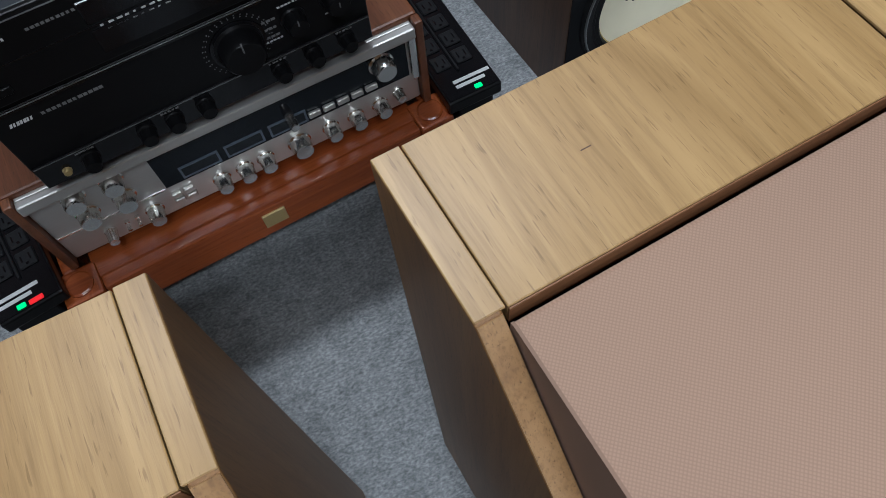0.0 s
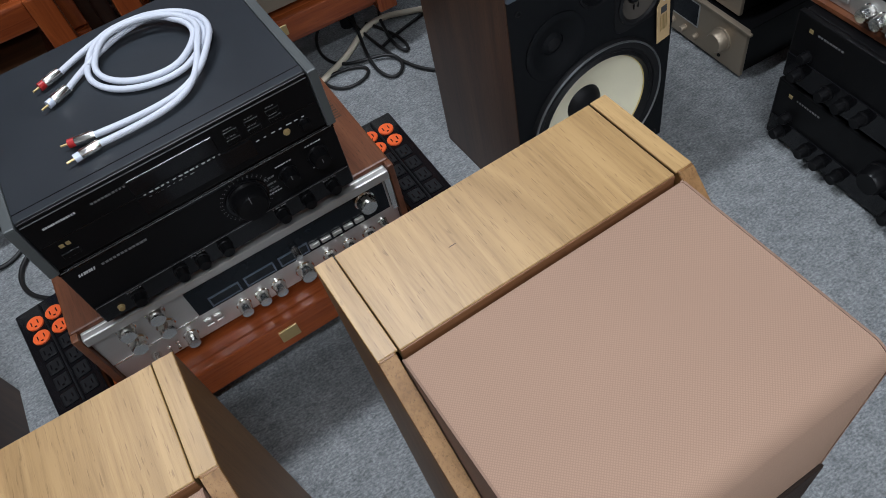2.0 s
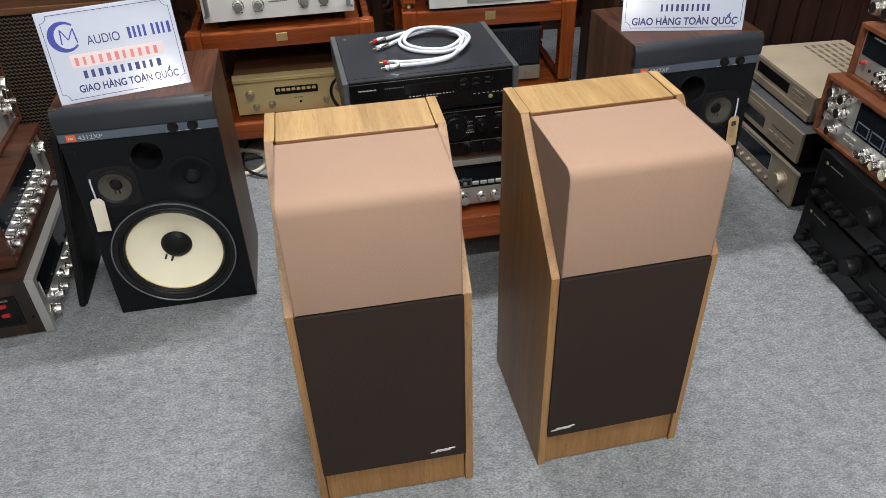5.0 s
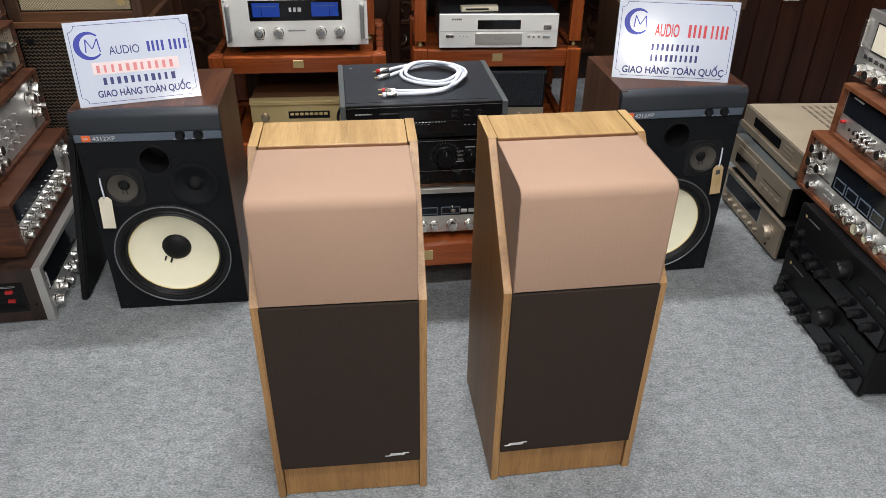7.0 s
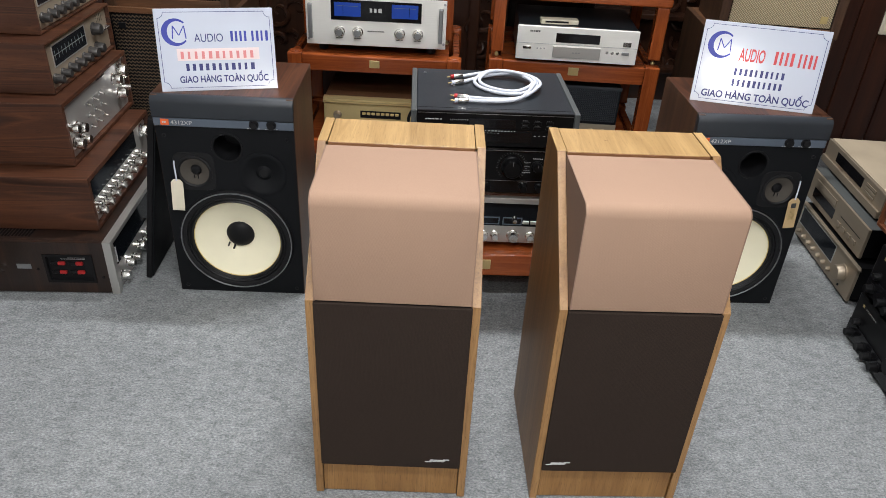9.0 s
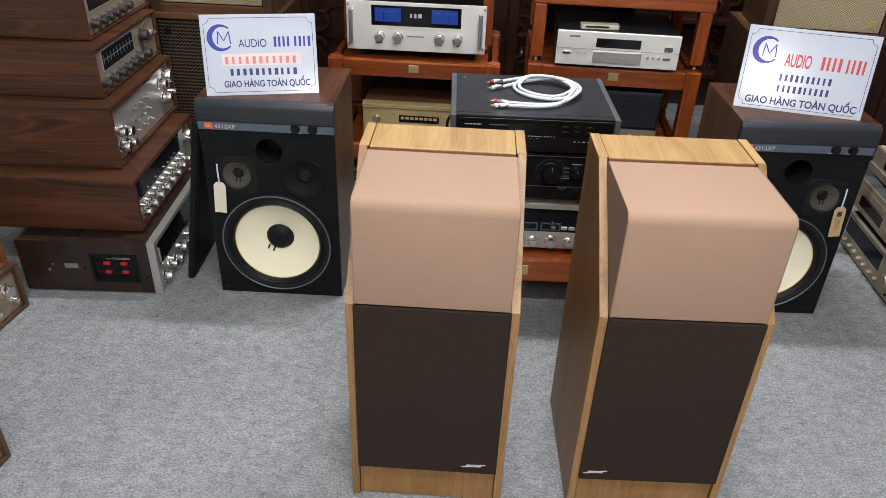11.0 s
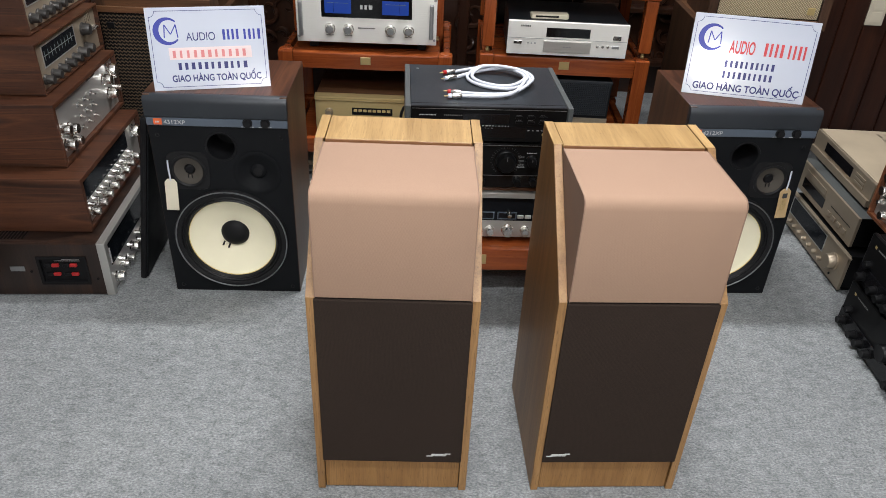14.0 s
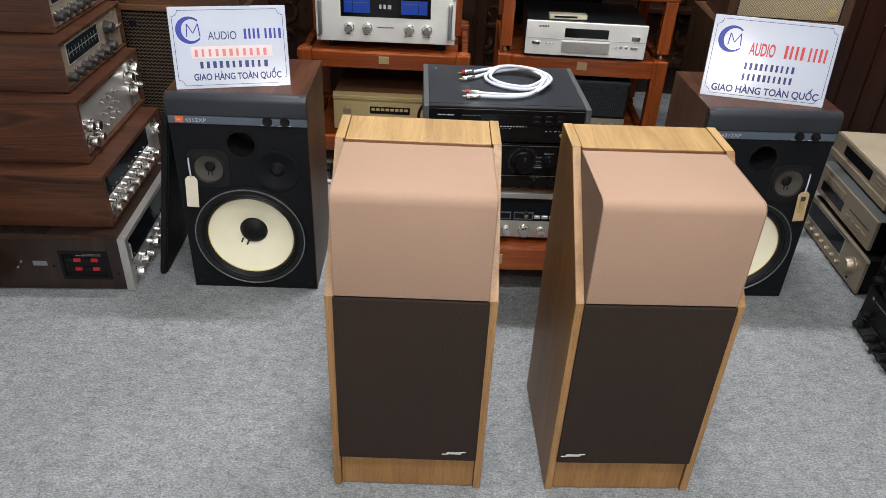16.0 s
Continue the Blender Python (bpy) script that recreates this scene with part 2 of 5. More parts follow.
SCALE = plain("dial_scale", (0.16, 0.18, 0.17), 0.3, relief=0)
GREEN_LED = glow("green_led", (0.01, 0.8, 0.2), 1.2)
RED_LED = glow("red_led", (0.8, 0.015, 0.02), 0.8)
RED_CLIP = plain("red_plastic", (0.38, 0.02, 0.02), 0.35)
CARPET = carpet_mat()
TUBE = glow("lamp_tube", (0.95, 0.98, 1.0), 6.0)
GLOBE = glow("lamp_globe", (1.0, 0.98, 0.94), 61.0)


# ---- building helpers ----
def part(name, bm, material, parent, label="", smooth=False):
    me = bpy.data.meshes.new(name)
    bmesh.ops.recalc_face_normals(bm, faces=bm.faces[:])
    bm.to_mesh(me)
    bm.free()
    me.materials.append(material)
    if smooth:
        for p in me.polygons:
            p.use_smooth = True
        me.set_sharp_from_angle(angle=radians(35))
    ob = new(name, me)
    ob.parent = parent
    if label:
        ob["label"] = label
    return ob


def share(name, me, parent, m, label=""):
    ob = new(name, me)
    ob.parent = parent
    ob.matrix_basis = m
    if label:
        ob["label"] = label
    return ob


def thing(name, label, category, m=None, group="", kind=""):
    ob = new(name)
    ob.empty_display_size = 0.05
    if m is not None:
        ob.matrix_basis = m
    return tagged(ob, label, category, group, kind)


def box(x0, x1, y0, y1, z0, z1, bevel=0.0, seg=2, bm=None):
    own = bm is None
    work = bmesh.new()
    bmesh.ops.create_cube(work, size=1, matrix=Matrix.Translation(((x0 + x1) / 2, (y0 + y1) / 2, (z0 + z1) / 2)) @ Matrix.Diagonal((x1 - x0, y1 - y0, z1 - z0, 1)))
    if bevel:
        bmesh.ops.bevel(work, geom=work.edges[:], offset=bevel, segments=seg, affect="EDGES", profile=0.6)
    if own:
        return work
    merge(bm, work)
    return bm


def merge(bm, other):
    me = bpy.data.meshes.new("scrap")
    other.to_mesh(me)
    other.free()
    bm.from_mesh(me)
    bpy.data.meshes.remove(me)
    return bm


def extrude(points, x0, x1, bevel=0.0, seg=2):
    """A profile of (y, z) pushed along x."""
    bm = bmesh.new()
    a = [bm.verts.new((x0, y, z)) for y, z in points]
    b = [bm.verts.new((x1, y, z)) for y, z in points]
    bm.faces.new(a), bm.faces.new(b[::-1])
    for i in range(len(a)):
        j = (i + 1) % len(a)
        bm.faces.new((a[i], b[i], b[j], a[j]))
    bmesh.ops.recalc_face_normals(bm, faces=bm.faces[:])
    if bevel:
        edges = [e for e in bm.edges if e.calc_face_angle(0) > 0.5]
        bmesh.ops.bevel(bm, geom=edges, offset=bevel, segments=seg, affect="EDGES", profile=0.6)
    return bm


def lathe(profile, seg=24, axis="-y", at=(0, 0, 0), bm=None):
    """Rings of (radius, reach) turned round an axis; reach runs along it."""
    bm = bm or bmesh.new()
    turn = {"-y": Matrix.Rotation(radians(90), 4, "X"), "z": Matrix.Identity(4), "x": Matrix.Rotation(radians(90), 4, "Y")}[axis]
    m = Matrix.Translation(at) @ turn
    rings = []
    for r, h in profile:
        if r < 1e-6:
            rings.append([bm.verts.new(m @ Vector((0, 0, h)))])
        else:
            rings.append([bm.verts.new(m @ Vector((r * math.cos(2 * math.pi * i / seg), r * math.sin(2 * math.pi * i / seg), h))) for i in range(seg)])
    for a, b in zip(rings, rings[1:]):
        for i in range(seg):
            j = (i + 1) % seg
            if len(a) == 1 and len(b) > 1:
                bm.faces.new((a[0], b[i], b[j]))
            elif len(b) == 1 and len(a) > 1:
                bm.faces.new((a[i], b[0], a[j]))
            elif len(a) > 1:
                bm.faces.new((a[i], b[i], b[j], a[j]))
    return bm


KNOBS = {}


def knob(parent, x, z, r, reach, material, y=0.0, name="knob", label="", grip=True):
    """A turned control knob with a skirt, fluted side and bevelled face."""
    key = (round(r, 4), round(reach, 4), material.name, grip)
    if key not in KNOBS:
        n = 28
        bm = lathe([(r * 1.12, 0), (r * 1.12, reach * 0.12), (r, reach * 0.2), (r * 0.94, reach * 0.85), (r * 0.82, reach), (r * 0.3, reach * 0.985), (0, reach * 0.985)], n)
        if grip:
            bm.verts.ensure_lookup_table()
            for ring in (2, 3):
                for i in range(0, n, 2):
                    v = bm.verts[ring * n + i]
                    v.co.x *= 0.93
                    v.co.z *= 0.93
        bmesh.ops.recalc_face_normals(bm, faces=bm.faces[:])
        me = bpy.data.meshes.new("knob")
        bm.to_mesh(me)
        bm.free()
        me.materials.append(material)
        for p in me.polygons:
            p.use_smooth = True
        me.set_sharp_from_angle(angle=radians(40))
        KNOBS[key] = me
    return share(name, KNOBS[key], parent, Matrix.Translation((x, y, z)), label)


def lever(parent, x, z, material, y=0.0):
    key = ("lever", material.name)
    if key not in KNOBS:
        bm = lathe([(0.0035, 0), (0.0035, 0.004), (0.0018, 0.004), (0.003, 0.016), (0, 0.0165)], 12)
        me = bpy.data.meshes.new("switch")
        bmesh.ops.recalc_face_normals(bm, faces=bm.faces[:])
        bm.to_mesh(me)
        bm.free()
        me.materials.append(material)
        KNOBS[key] = me
    return share("switch", KNOBS[key], parent, Matrix.Translation((x, y, z)) @ pose(0, 0, 0, 14, 0, 0))


def button(parent, x0, x1, z0, z1, material, y=0.0, reach=0.004, name="button"):
    key = ("button", round(x1 - x0, 4), round(z1 - z0, 4), round(reach, 4), material.name)
    if key not in KNOBS:
        w, h = x1 - x0, z1 - z0
        bm = box(-w / 2, w / 2, -reach, 0, -h / 2, h / 2, min(w, h, reach) * 0.2, 1)
        me = bpy.data.meshes.new(name)
        bm.to_mesh(me)
        bm.free()
        me.materials.append(material)
        KNOBS[key] = me
    return share(name, KNOBS[key], parent, Matrix.Translation(((x0 + x1) / 2, y, (z0 + z1) / 2)))


def bars(parent, x, z, width, height, material, y=-0.0006, count=6, name="print", slant=0.0, fill=(0.55, 0.85)):
    """A line of print as small bars, one for each sign."""
    bm = bmesh.new()
    step = width / count
    rnd = random.Random(int(1000 * abs(x) + 77 * abs(z) * 1000 + count))
    for i in range(count):
        w = step * rnd.uniform(*fill)
        x0 = x + i * step
        box(x0, x0 + w, y, y + 0.0005, z, z + height, bm=bm)
    if slant:
        for v in bm.verts:
            v.co.x += (v.co.z - z) * slant
    return part(name, bm, material, parent)


def letters(parent, text, x, z, size, material, y=-0.001, name="writing", wide=1.0, label="", bold=0.0):
    cu = bpy.data.curves.new(name, "FONT")
    cu.body, cu.size, cu.extrude, cu.align_x, cu.offset = text, size, 0.0003, "LEFT", size * bold
    tmp = bpy.data.objects.new(name, cu)
    scene.collection.objects.link(tmp)
    bpy.context.view_layer.update()
    me = bpy.data.meshes.new_from_object(tmp.evaluated_get(bpy.context.evaluated_depsgraph_get()))
    bpy.data.objects.remove(tmp)
    me.materials.clear()
    me.materials.append(material)
    me.transform(pose(x, y, z, 90, 0, 0) @ Matrix.Diagonal((wide, 1, 1, 1)))
    ob = new(name, me)
    ob.parent = parent
    if label:
        ob["label"] = label
    return ob


def cable(name, pts, r, material, parent=None, label="", category="cable", cyclic=False, group=""):
    """A round flex through the given points."""
    cu = bpy.data.curves.new(name, "CURVE")
    cu.dimensions, cu.bevel_depth, cu.bevel_resolution, cu.resolution_u = "3D", r, 3, 10
    sp = cu.splines.new("NURBS")
    sp.points.add(len(pts) - 1)
    for p, q in zip(sp.points, pts):
        p.co = (*q, 1)
    sp.use_endpoint_u, sp.order_u, sp.use_cyclic_u = True, 4, cyclic
    tmp = bpy.data.objects.new(name, cu)
    scene.collection.objects.link(tmp)
    bpy.context.view_layer.update()
    me = bpy.data.meshes.new_from_object(tmp.evaluated_get(bpy.context.evaluated_depsgraph_get()))
    bpy.data.objects.remove(tmp)
    me.materials.clear()
    me.materials.append(material)
    for p in me.polygons:
        p.use_smooth = True
    ob = new(name, me)
    if parent:
        ob.parent = parent
    if label:
        tagged(ob, label, category if not parent else "", group)
    return ob


def grid_holes(w, h, nx, nz, y, bar, depth=0.003, x0=0.0, z0=0.0):
    """Crossing thin bars filling w by h."""
    bm = bmesh.new()
    for i in range(nx + 1):
        x = x0 + w * i / nx
        box(x - bar / 2, x + bar / 2, y, y + depth, z0, z0 + h, bm=bm)
    for i in range(nz + 1):
        z = z0 + h * i / nz
        box(x0, x0 + w, y + depth * 0.2, y + depth, z - bar / 2, z + bar / 2, bm=bm)
    return bm


# ---- the room ----
X0, X1, Y0, Y1, TOP = -2.9, 2.5, -3.2, 2.8, 2.75
room = thing("floor", "speckled grey needle-felt carpet covering the showroom floor", "floor", kind="structure")
part("carpet", box(X0, X1, Y0, Y1, -0.05, 0.0), CARPET, room)
ceiling = part("ceiling", box(X0 - 0.1, X1 + 0.1, Y0 - 0.1, Y1 + 0.1, TOP, TOP + 0.1), CEIL, None)
tagged(ceiling, "plain white painted ceiling over the showroom", "ceiling", kind="structure")
# Unseen walls, kept pale to bounce light onto fronts and metal.
for nm, b in (("wall_south", (X0 - 0.1, X1 + 0.1, Y0 - 0.1, Y0, 0, TOP)), ("wall_west", (X0 - 0.1, X0, Y0, Y1, 0, TOP))):
    tagged(part(nm, box(*b), PLASTER, None), "unseen pale plaster showroom wall that bounces light", "wall", kind="structure")


def panelled(name, m, length):
    """Upright tongue-and-groove boards on a backing."""
    w = thing(name, "dark red-brown wooden tongue-and-groove panelled wall", "wall", m, kind="structure")
    part("backing", box(0, length, 0.02, 0.1, 0, TOP), PANELLING, w)
    bm = box(0.0015, 0.0985, 0, 0.02, 0, TOP, 0.004, 1)
    me = bpy.data.meshes.new("board")
    bm.to_mesh(me)
    bm.free()
    me.materials.append(PANELLING)
    for i in range(int(length / 0.1)):
        share("board", me, w, Matrix.Translation((i * 0.1, 0, 0)))
    return w


NY, NX0, NX1 = 2.02, 0.45, 1.12
panelled("wall_north", pose(X0, NY, 0), NX0 - X0)
panelled("wall_north", pose(NX1, NY, 0), X1 - NX1)
panelled("wall_east", pose(X1, Y1, 0, 0, 0, -90), Y1 - Y0)
niche = thing("wall_niche", "dark panelled passage opening behind the racks", "wall", kind="structure")
for x0, x1, y0, y1 in ((NX0 - 0.1, NX0, NY + 0.1, 2.7), (NX1, NX1 + 0.1, NY + 0.1, 2.7), (NX0 - 0.1, NX1 + 0.1, 2.7, 2.8)):
    part("lining", box(x0, x1, y0, y1, 0, TOP), PANELLING, niche)

for lx, ly, share_of in TUBES:
    lamp = thing("ceiling_light", "white surface-mounted fluorescent batten on the ceiling", "ceiling light", pose(lx, ly, TOP), "ceiling battens")
    part("housing", box(-0.62, 0.62, -0.05, 0.05, -0.04, 0, 0.006), CEIL, lamp)
    part("tube", lathe([(0, -0.6), (0.013, -0.6), (0.013, 0.6), (0, 0.6)], 12, "x", (0, 0, -0.056)), TUBE, lamp, "glowing white tube", True)
    li = bpy.data.lights.new("batten_light", "AREA")
    li.shape, li.size, li.size_y, li.energy, li.color = "RECTANGLE", 1.2, 0.12, LAMP_POWER * share_of, (0.98, 0.985, 1.0)
    lo = new("batten_light", li)
    lo.matrix_basis = pose(lx, ly, TOP - 0.075)


# Unseen source with a made-up globe form: gives sign glare and frontal light.
globe = thing("glare_lamp", "added round glowing lamp, unseen, for the glare on the signs", "wall lamp", pose(0.575, Y0 + 0.16, 1.08))
part("shade", lathe([(0, -0.14), (0.07, -0.122), (0.122, -0.07), (0.14, 0), (0.122, 0.07), (0.07, 0.122), (0, 0.14)], 28, "z"), GLOBE, globe, "frosted glass globe", True)
part("bracket", box(-0.02, 0.02, -0.16, -0.09, -0.02, 0.02, 0.004), SATIN, globe)


# ---- the pair of tall speakers in the middle ----
def tall_speaker(m, badge_x, label, W=0.160):
    s = thing("floor_speaker", label, "loudspeaker", m, "pair of tall speakers")
    D, H, T, TE, SX, SZ = 0.330, 0.733, 0.0165, 0.0188, 0.213, 0.513
    prof = [(0, 0), (D, 0), (D, H), (SX, H), (0, SZ)]
    for sx in (-1, 1):
        a, b = sorted((sx * W, sx * (W - T)))
        # Darker oak on the sides carries some shade; top and edges stay paler.
        part("side_panel", extrude(prof, a, b, 0.0018), OAK_Z_SHADED, s)
        lip = [(0.0002, 0.001), (0.0002, SZ), (SX, H - 0.0012), (SX - 0.0012, H - 0.0004), (-0.001, SZ + 0.0006), (-0.001, 0.001)]
        part("front_edging", extrude(lip, a + 0.0008, b - 0.0008), OAK_EDGE, s, "light oak edge strip")
        a, b = sorted((sx * (W - 0.0004), sx * (W - TE)))
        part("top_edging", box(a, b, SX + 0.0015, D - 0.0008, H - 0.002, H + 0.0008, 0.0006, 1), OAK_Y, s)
    part("back_panel", box(-W + T, W - T, D - 0.018, D - 0.003, 0.002, 0.708), OAK_Z_SHADED, s)
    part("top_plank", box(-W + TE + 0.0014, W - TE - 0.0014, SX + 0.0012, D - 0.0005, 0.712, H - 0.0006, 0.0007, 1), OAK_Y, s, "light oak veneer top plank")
    part("plank_lip", box(-W + TE + 0.0014, W - TE - 0.0014, SX, SX + 0.0011, 0.7125, H - 0.0018, 0.0004, 1), OAK_LIP, s, "reddish front edge with shade in its colour")
    part("inner_carcass", box(-W + T + 0.0002, W - T - 0.0002, 0.03, D - 0.02, 0.01, 0.505), SATIN, s)
    r, y0, y1, z0, z1 = 0.021, -0.004, SX - 0.0055, 0.516, 0.7298
    cap = [(y1, z0), (y1, z1 - 0.002), (y1 - 0.004, z1)]
    for k in range(9):
        a = radians(90 + 90 * k / 8)
        cap.append((y0 + r + r * math.cos(a), z1 - r + r * math.sin(a)))
    cap.append((y0, z0))
    bm = extrude(cap, -W + T + 0.0012, W - T - 0.0012, 0.0022, 2)
    part("grille_cap", bm, PINK, s, "tan pink woven grille cloth cap", True)
    for sx in (-1, 1):
        a, b = sorted((sx * (W - T - 0.0009), sx * (W - T - 0.0029)))
        edge = [(y - 0.0006 if y < 0.02 else y, z + 0.0006 if z > 0.6 else z) for y, z in cap]
        part("edge_piping", extrude(edge, a, b), PIPING, s, "darker seam along the cap edge", True)
    part("cap_seam", box(-W + T + 0.002, W - T - 0.002, 0.008, 0.03, 0.5125, 0.516), SATIN, s)
    part("grille_board", box(-W + T + 0.001, W - T - 0.001, 0.0, 0.028, 0.095, 0.512), SATIN, s)
    part("lower_grille", box(-W + T - 0.0012, W - T + 0.0012, -0.0075, -0.0012, 0.094, 0.5135, 0.0025), BROWN, s, "dark brown woven grille cloth")
    part("plinth_panel", box(-W + T + 0.0012, W - T - 0.0012, 0.004, 0.03, 0.003, 0.0915, 0.0015), OAK_PLINTH, s)
    bm = bmesh.new()
    for i in range(4):
        x = badge_x + i * 0.0082
        box(x, x + 0.0066, -0.0095, -0.0072, 0.1155, 0.1205, bm=bm)
    box(badge_x - 0.008, badge_x + 0.005, -0.0095, -0.0072, 0.1142, 0.1152, bm=bm)
    box(badge_x + 0.026, badge_x + 0.038, -0.0095, -0.0072, 0.1208, 0.1218, bm=bm)
    for v in bm.verts:
        v.co.x += (v.co.z - 0.118) * 0.6
    part("badge", bm, PRINT, s, "slanted silver badge on the cloth")
    if badge_x < 0:
        part("wood_flaw", box(-0.056, -0.049, 0.2725, 0.2732, H - 0.0009, H - 0.0004), WALNUT_Z, s)
    return s


tall_speaker(pose(-0.158, -0.0105, 0, 0, 0, 2.3), 0.082, "light oak tall speaker with tan cloth cap, standing on carpet", 0.161)
tall_speaker(pose(0.3055, 0.017, 0, 0, 0, 4.0), -0.128, "light oak tall speaker, tan cap and dark brown lower grille")


# ---- the two studio monitors behind ----
def driver(parent, name, x, z, prof, material, label, seg=40, k=1.0):
    return part(name, lathe([(r * k, h) for r, h in prof], seg, at=(x, 0, z)), material, parent, label, True)


def monitor(m, side, label, tag_material, tag_shift):
    s = thing("monitor_speaker", label, "loudspeaker", m, "pair of studio monitors")
    W, D, H, T = 0.184, 0.305, 0.612, 0.018
    for sx in (-1, 1):
        a, b = sorted((sx * W, sx * (W - T)))
        part("side_panel", box(a, b, 0.002, D, 0, H - 0.0005, 0.0012), WALNUT_Z, s)
    part("top_panel", box(-W + 0.0003, W - 0.0003, 0.016, D, H - T, H, 0.0012), WALNUT_Y, s)
    part("back_panel", box(-W + T, W - T, D - 0.012, D - 0.001, 0.002, H - T), SATIN, s)
    part("bottom_panel", box(-W + T, W - T, 0.02, D - 0.02, 0.001, 0.018), SATIN, s)
    # baffle with its openings
    bm = bmesh.new()
    holes = [(0.0, 0.181, 0.142), (0.001, 0.471, 0.0365), (side * 0.091, 0.396, 0.053), (-side * 0.094, 0.397, 0.040)]
    frame_pts = [(-W + 0.0015, 0.001), (W - 0.0015, 0.001), (W - 0.0015, 0.528), (-W + 0.0015, 0.528)]
    outer = [bm.verts.new((x, 0, z)) for x, z in frame_pts]
    edges = [bm.edges.new((outer[i], outer[(i + 1) % 4])) for i in range(4)]
    rims = []
    for hx, hz, hr in holes:
        ring = [bm.verts.new((hx + hr * math.cos(2 * math.pi * i / 36), 0, hz + hr * math.sin(2 * math.pi * i / 36))) for i in range(36)]
        edges += [bm.edges.new((ring[i], ring[(i + 1) % 36])) for i in range(36)]
        rims.append(ring)
    bmesh.ops.triangle_fill(bm, edges=edges, use_beauty=True)
    inside = [f for f in bm.faces if any((f.calc_center_median().x - hx) ** 2 + (f.calc_center_median().z - hz) ** 2 < (hr * 0.97) ** 2 and all(((v.co.x - hx) ** 2 + (v.co.z - hz) ** 2) < (hr * 1.01) ** 2 for v in f.verts) for hx, hz, hr in holes)]
    bmesh.ops.delete(bm, geom=inside, context="FACES")
    for ring in rims + [outer]:
        back = [bm.verts.new((v.co.x, 0.018, v.co.z)) for v in ring]
        n = len(ring)
        for i in range(n):
            bm.faces.new((ring[i], ring[(i + 1) % n], back[(i + 1) % n], back[i]))
    part("baffle", bm, BAFFLE, s, "matt black front baffle")
    part("inner_lining", box(-W + T + 0.001, W - T - 0.001, 0.12, 0.13, 0.02, 0.52), SATIN, s)
    # woofer: reach is measured towards the front
    wx, wz, wk = 0.0, 0.181, 1.083
    driver(s, "woofer_frame", wx, wz, [(0.131, -0.01), (0.131, 0.006), (0.136, 0.009), (0.1465, 0.008), (0.1495, 0.003), (0.1495, 0)], RUBBER, "black cast woofer frame", 56, wk)
    driver(s, "woofer_ring", wx, wz, [(0.1425, 0.0085), (0.1435, 0.0112), (0.1452, 0.0112), (0.1462, 0.0075)], RING, "grey trim ring", 56, wk)
    driver(s, "surround", wx, wz, [(0.131, 0.004), (0.127, 0.007), (0.123, 0.003), (0.119, 0.007), (0.115, 0.002), (0.113, -0.004)], RUBBER, "pleated black surround", 56, wk)
    prof = [(0.1155, -0.001), (0.112, -0.004)]
    for k in range(1, 22):
        f = k / 21
        prof.append((0.112 - f * 0.077, -0.004 - 0.036 * f ** 0.85 + (0.0007 if k % 2 else -0.0007)))
    driver(s, "cone_edge", wx, wz, [(0.1168, 0.0005), (0.1158, 0.0015), (0.1125, -0.0028)], CONE_EDGE, "yellowed cone rim", 56, wk)
    driver(s, "cone", wx, wz, prof, CONE, "cream paper cone with fine ribs", 56, wk)
    driver(s, "dust_cap", wx, wz, [(0.0375, -0.039), (0.034, -0.031), (0.024, -0.0245), (0.012, -0.0215), (0, -0.0205)], SATIN, "black dust cap", 32, wk)
    for dx, dz in ((-0.034, -0.031), (-0.019, -0.039)):
        bm = box(-0.0026, 0.0026, -0.0014, 0.0014, -0.013, 0.013, 0.001, 1)
        bm.transform(pose(wx + dx, 0.0285, wz + dz, 24, 24, 0))
        part("lead_tab", bm, RUBBER, s)
    # port, midrange, tweeter
    driver(s, "port_tube", 0.001, 0.471, [(0.0395, 0.0), (0.0385, 0.0022), (0.0345, 0.0015), (0.0335, -0.004), (0.0335, -0.1), (0, -0.1)], SATIN, "flared bass port", 32, 1.09)
    mx, mz = side * 0.091, 0.396
    driver(s, "midrange", mx, mz, [(0.058, 0), (0.058, 0.003), (0.055, 0.004), (0.047, 0.003), (0.043, 0.000), (0.02, -0.009), (0.0195, -0.012), (0.012, -0.006), (0, -0.004)], BAFFLE, "black midrange unit", 40, 1.12)
    driver(s, "midrange_cap", mx, mz, [(0.0165, -0.0105), (0.012, -0.005), (0, -0.0025)], RUBBER, "", 24)
    tx, tz = -side * 0.094, 0.397
    bm = bmesh.new()
    rows_ = []
    for rad, reach, square in ((0.0475, 0.0022, 0.0), (0.0605, 0.0022, 1.0), (0.0618, 0.0, 1.0)):
        ring = []
        for i in range(40):
            a = 2 * math.pi * i / 40
            c_, s_ = math.cos(a), math.sin(a)
            k_ = rad if not square else rad / (abs(c_) ** 5 + abs(s_) ** 5) ** 0.2 * 0.92
            ring.append(bm.verts.new((tx + k_ * c_, -reach, tz + k_ * s_)))
        rows_.append(ring)
    for r0, r1 in zip(rows_, rows_[1:]):
        for i in range(40):
            bm.faces.new((r0[i], r0[(i + 1) % 40], r1[(i + 1) % 40], r1[i]))
    part("tweeter_plate", bm, RUBBER, s, "black rounded square mounting plate", True)
    ring_hole = lathe([(0.049, 0), (0.049, 0.005), (0.0435, 0.0065), (0.039, 0.003)], 36, at=(tx, 0, tz))
    part("tweeter_frame", ring_hole, RUBBER, s, "", True)
    driver(s, "tweeter_cone", tx, tz, [(0.040, 0.002), (0.037, 0.002), (0.015, -0.011)], GREY_CONE, "grey paper tweeter cone", 32)
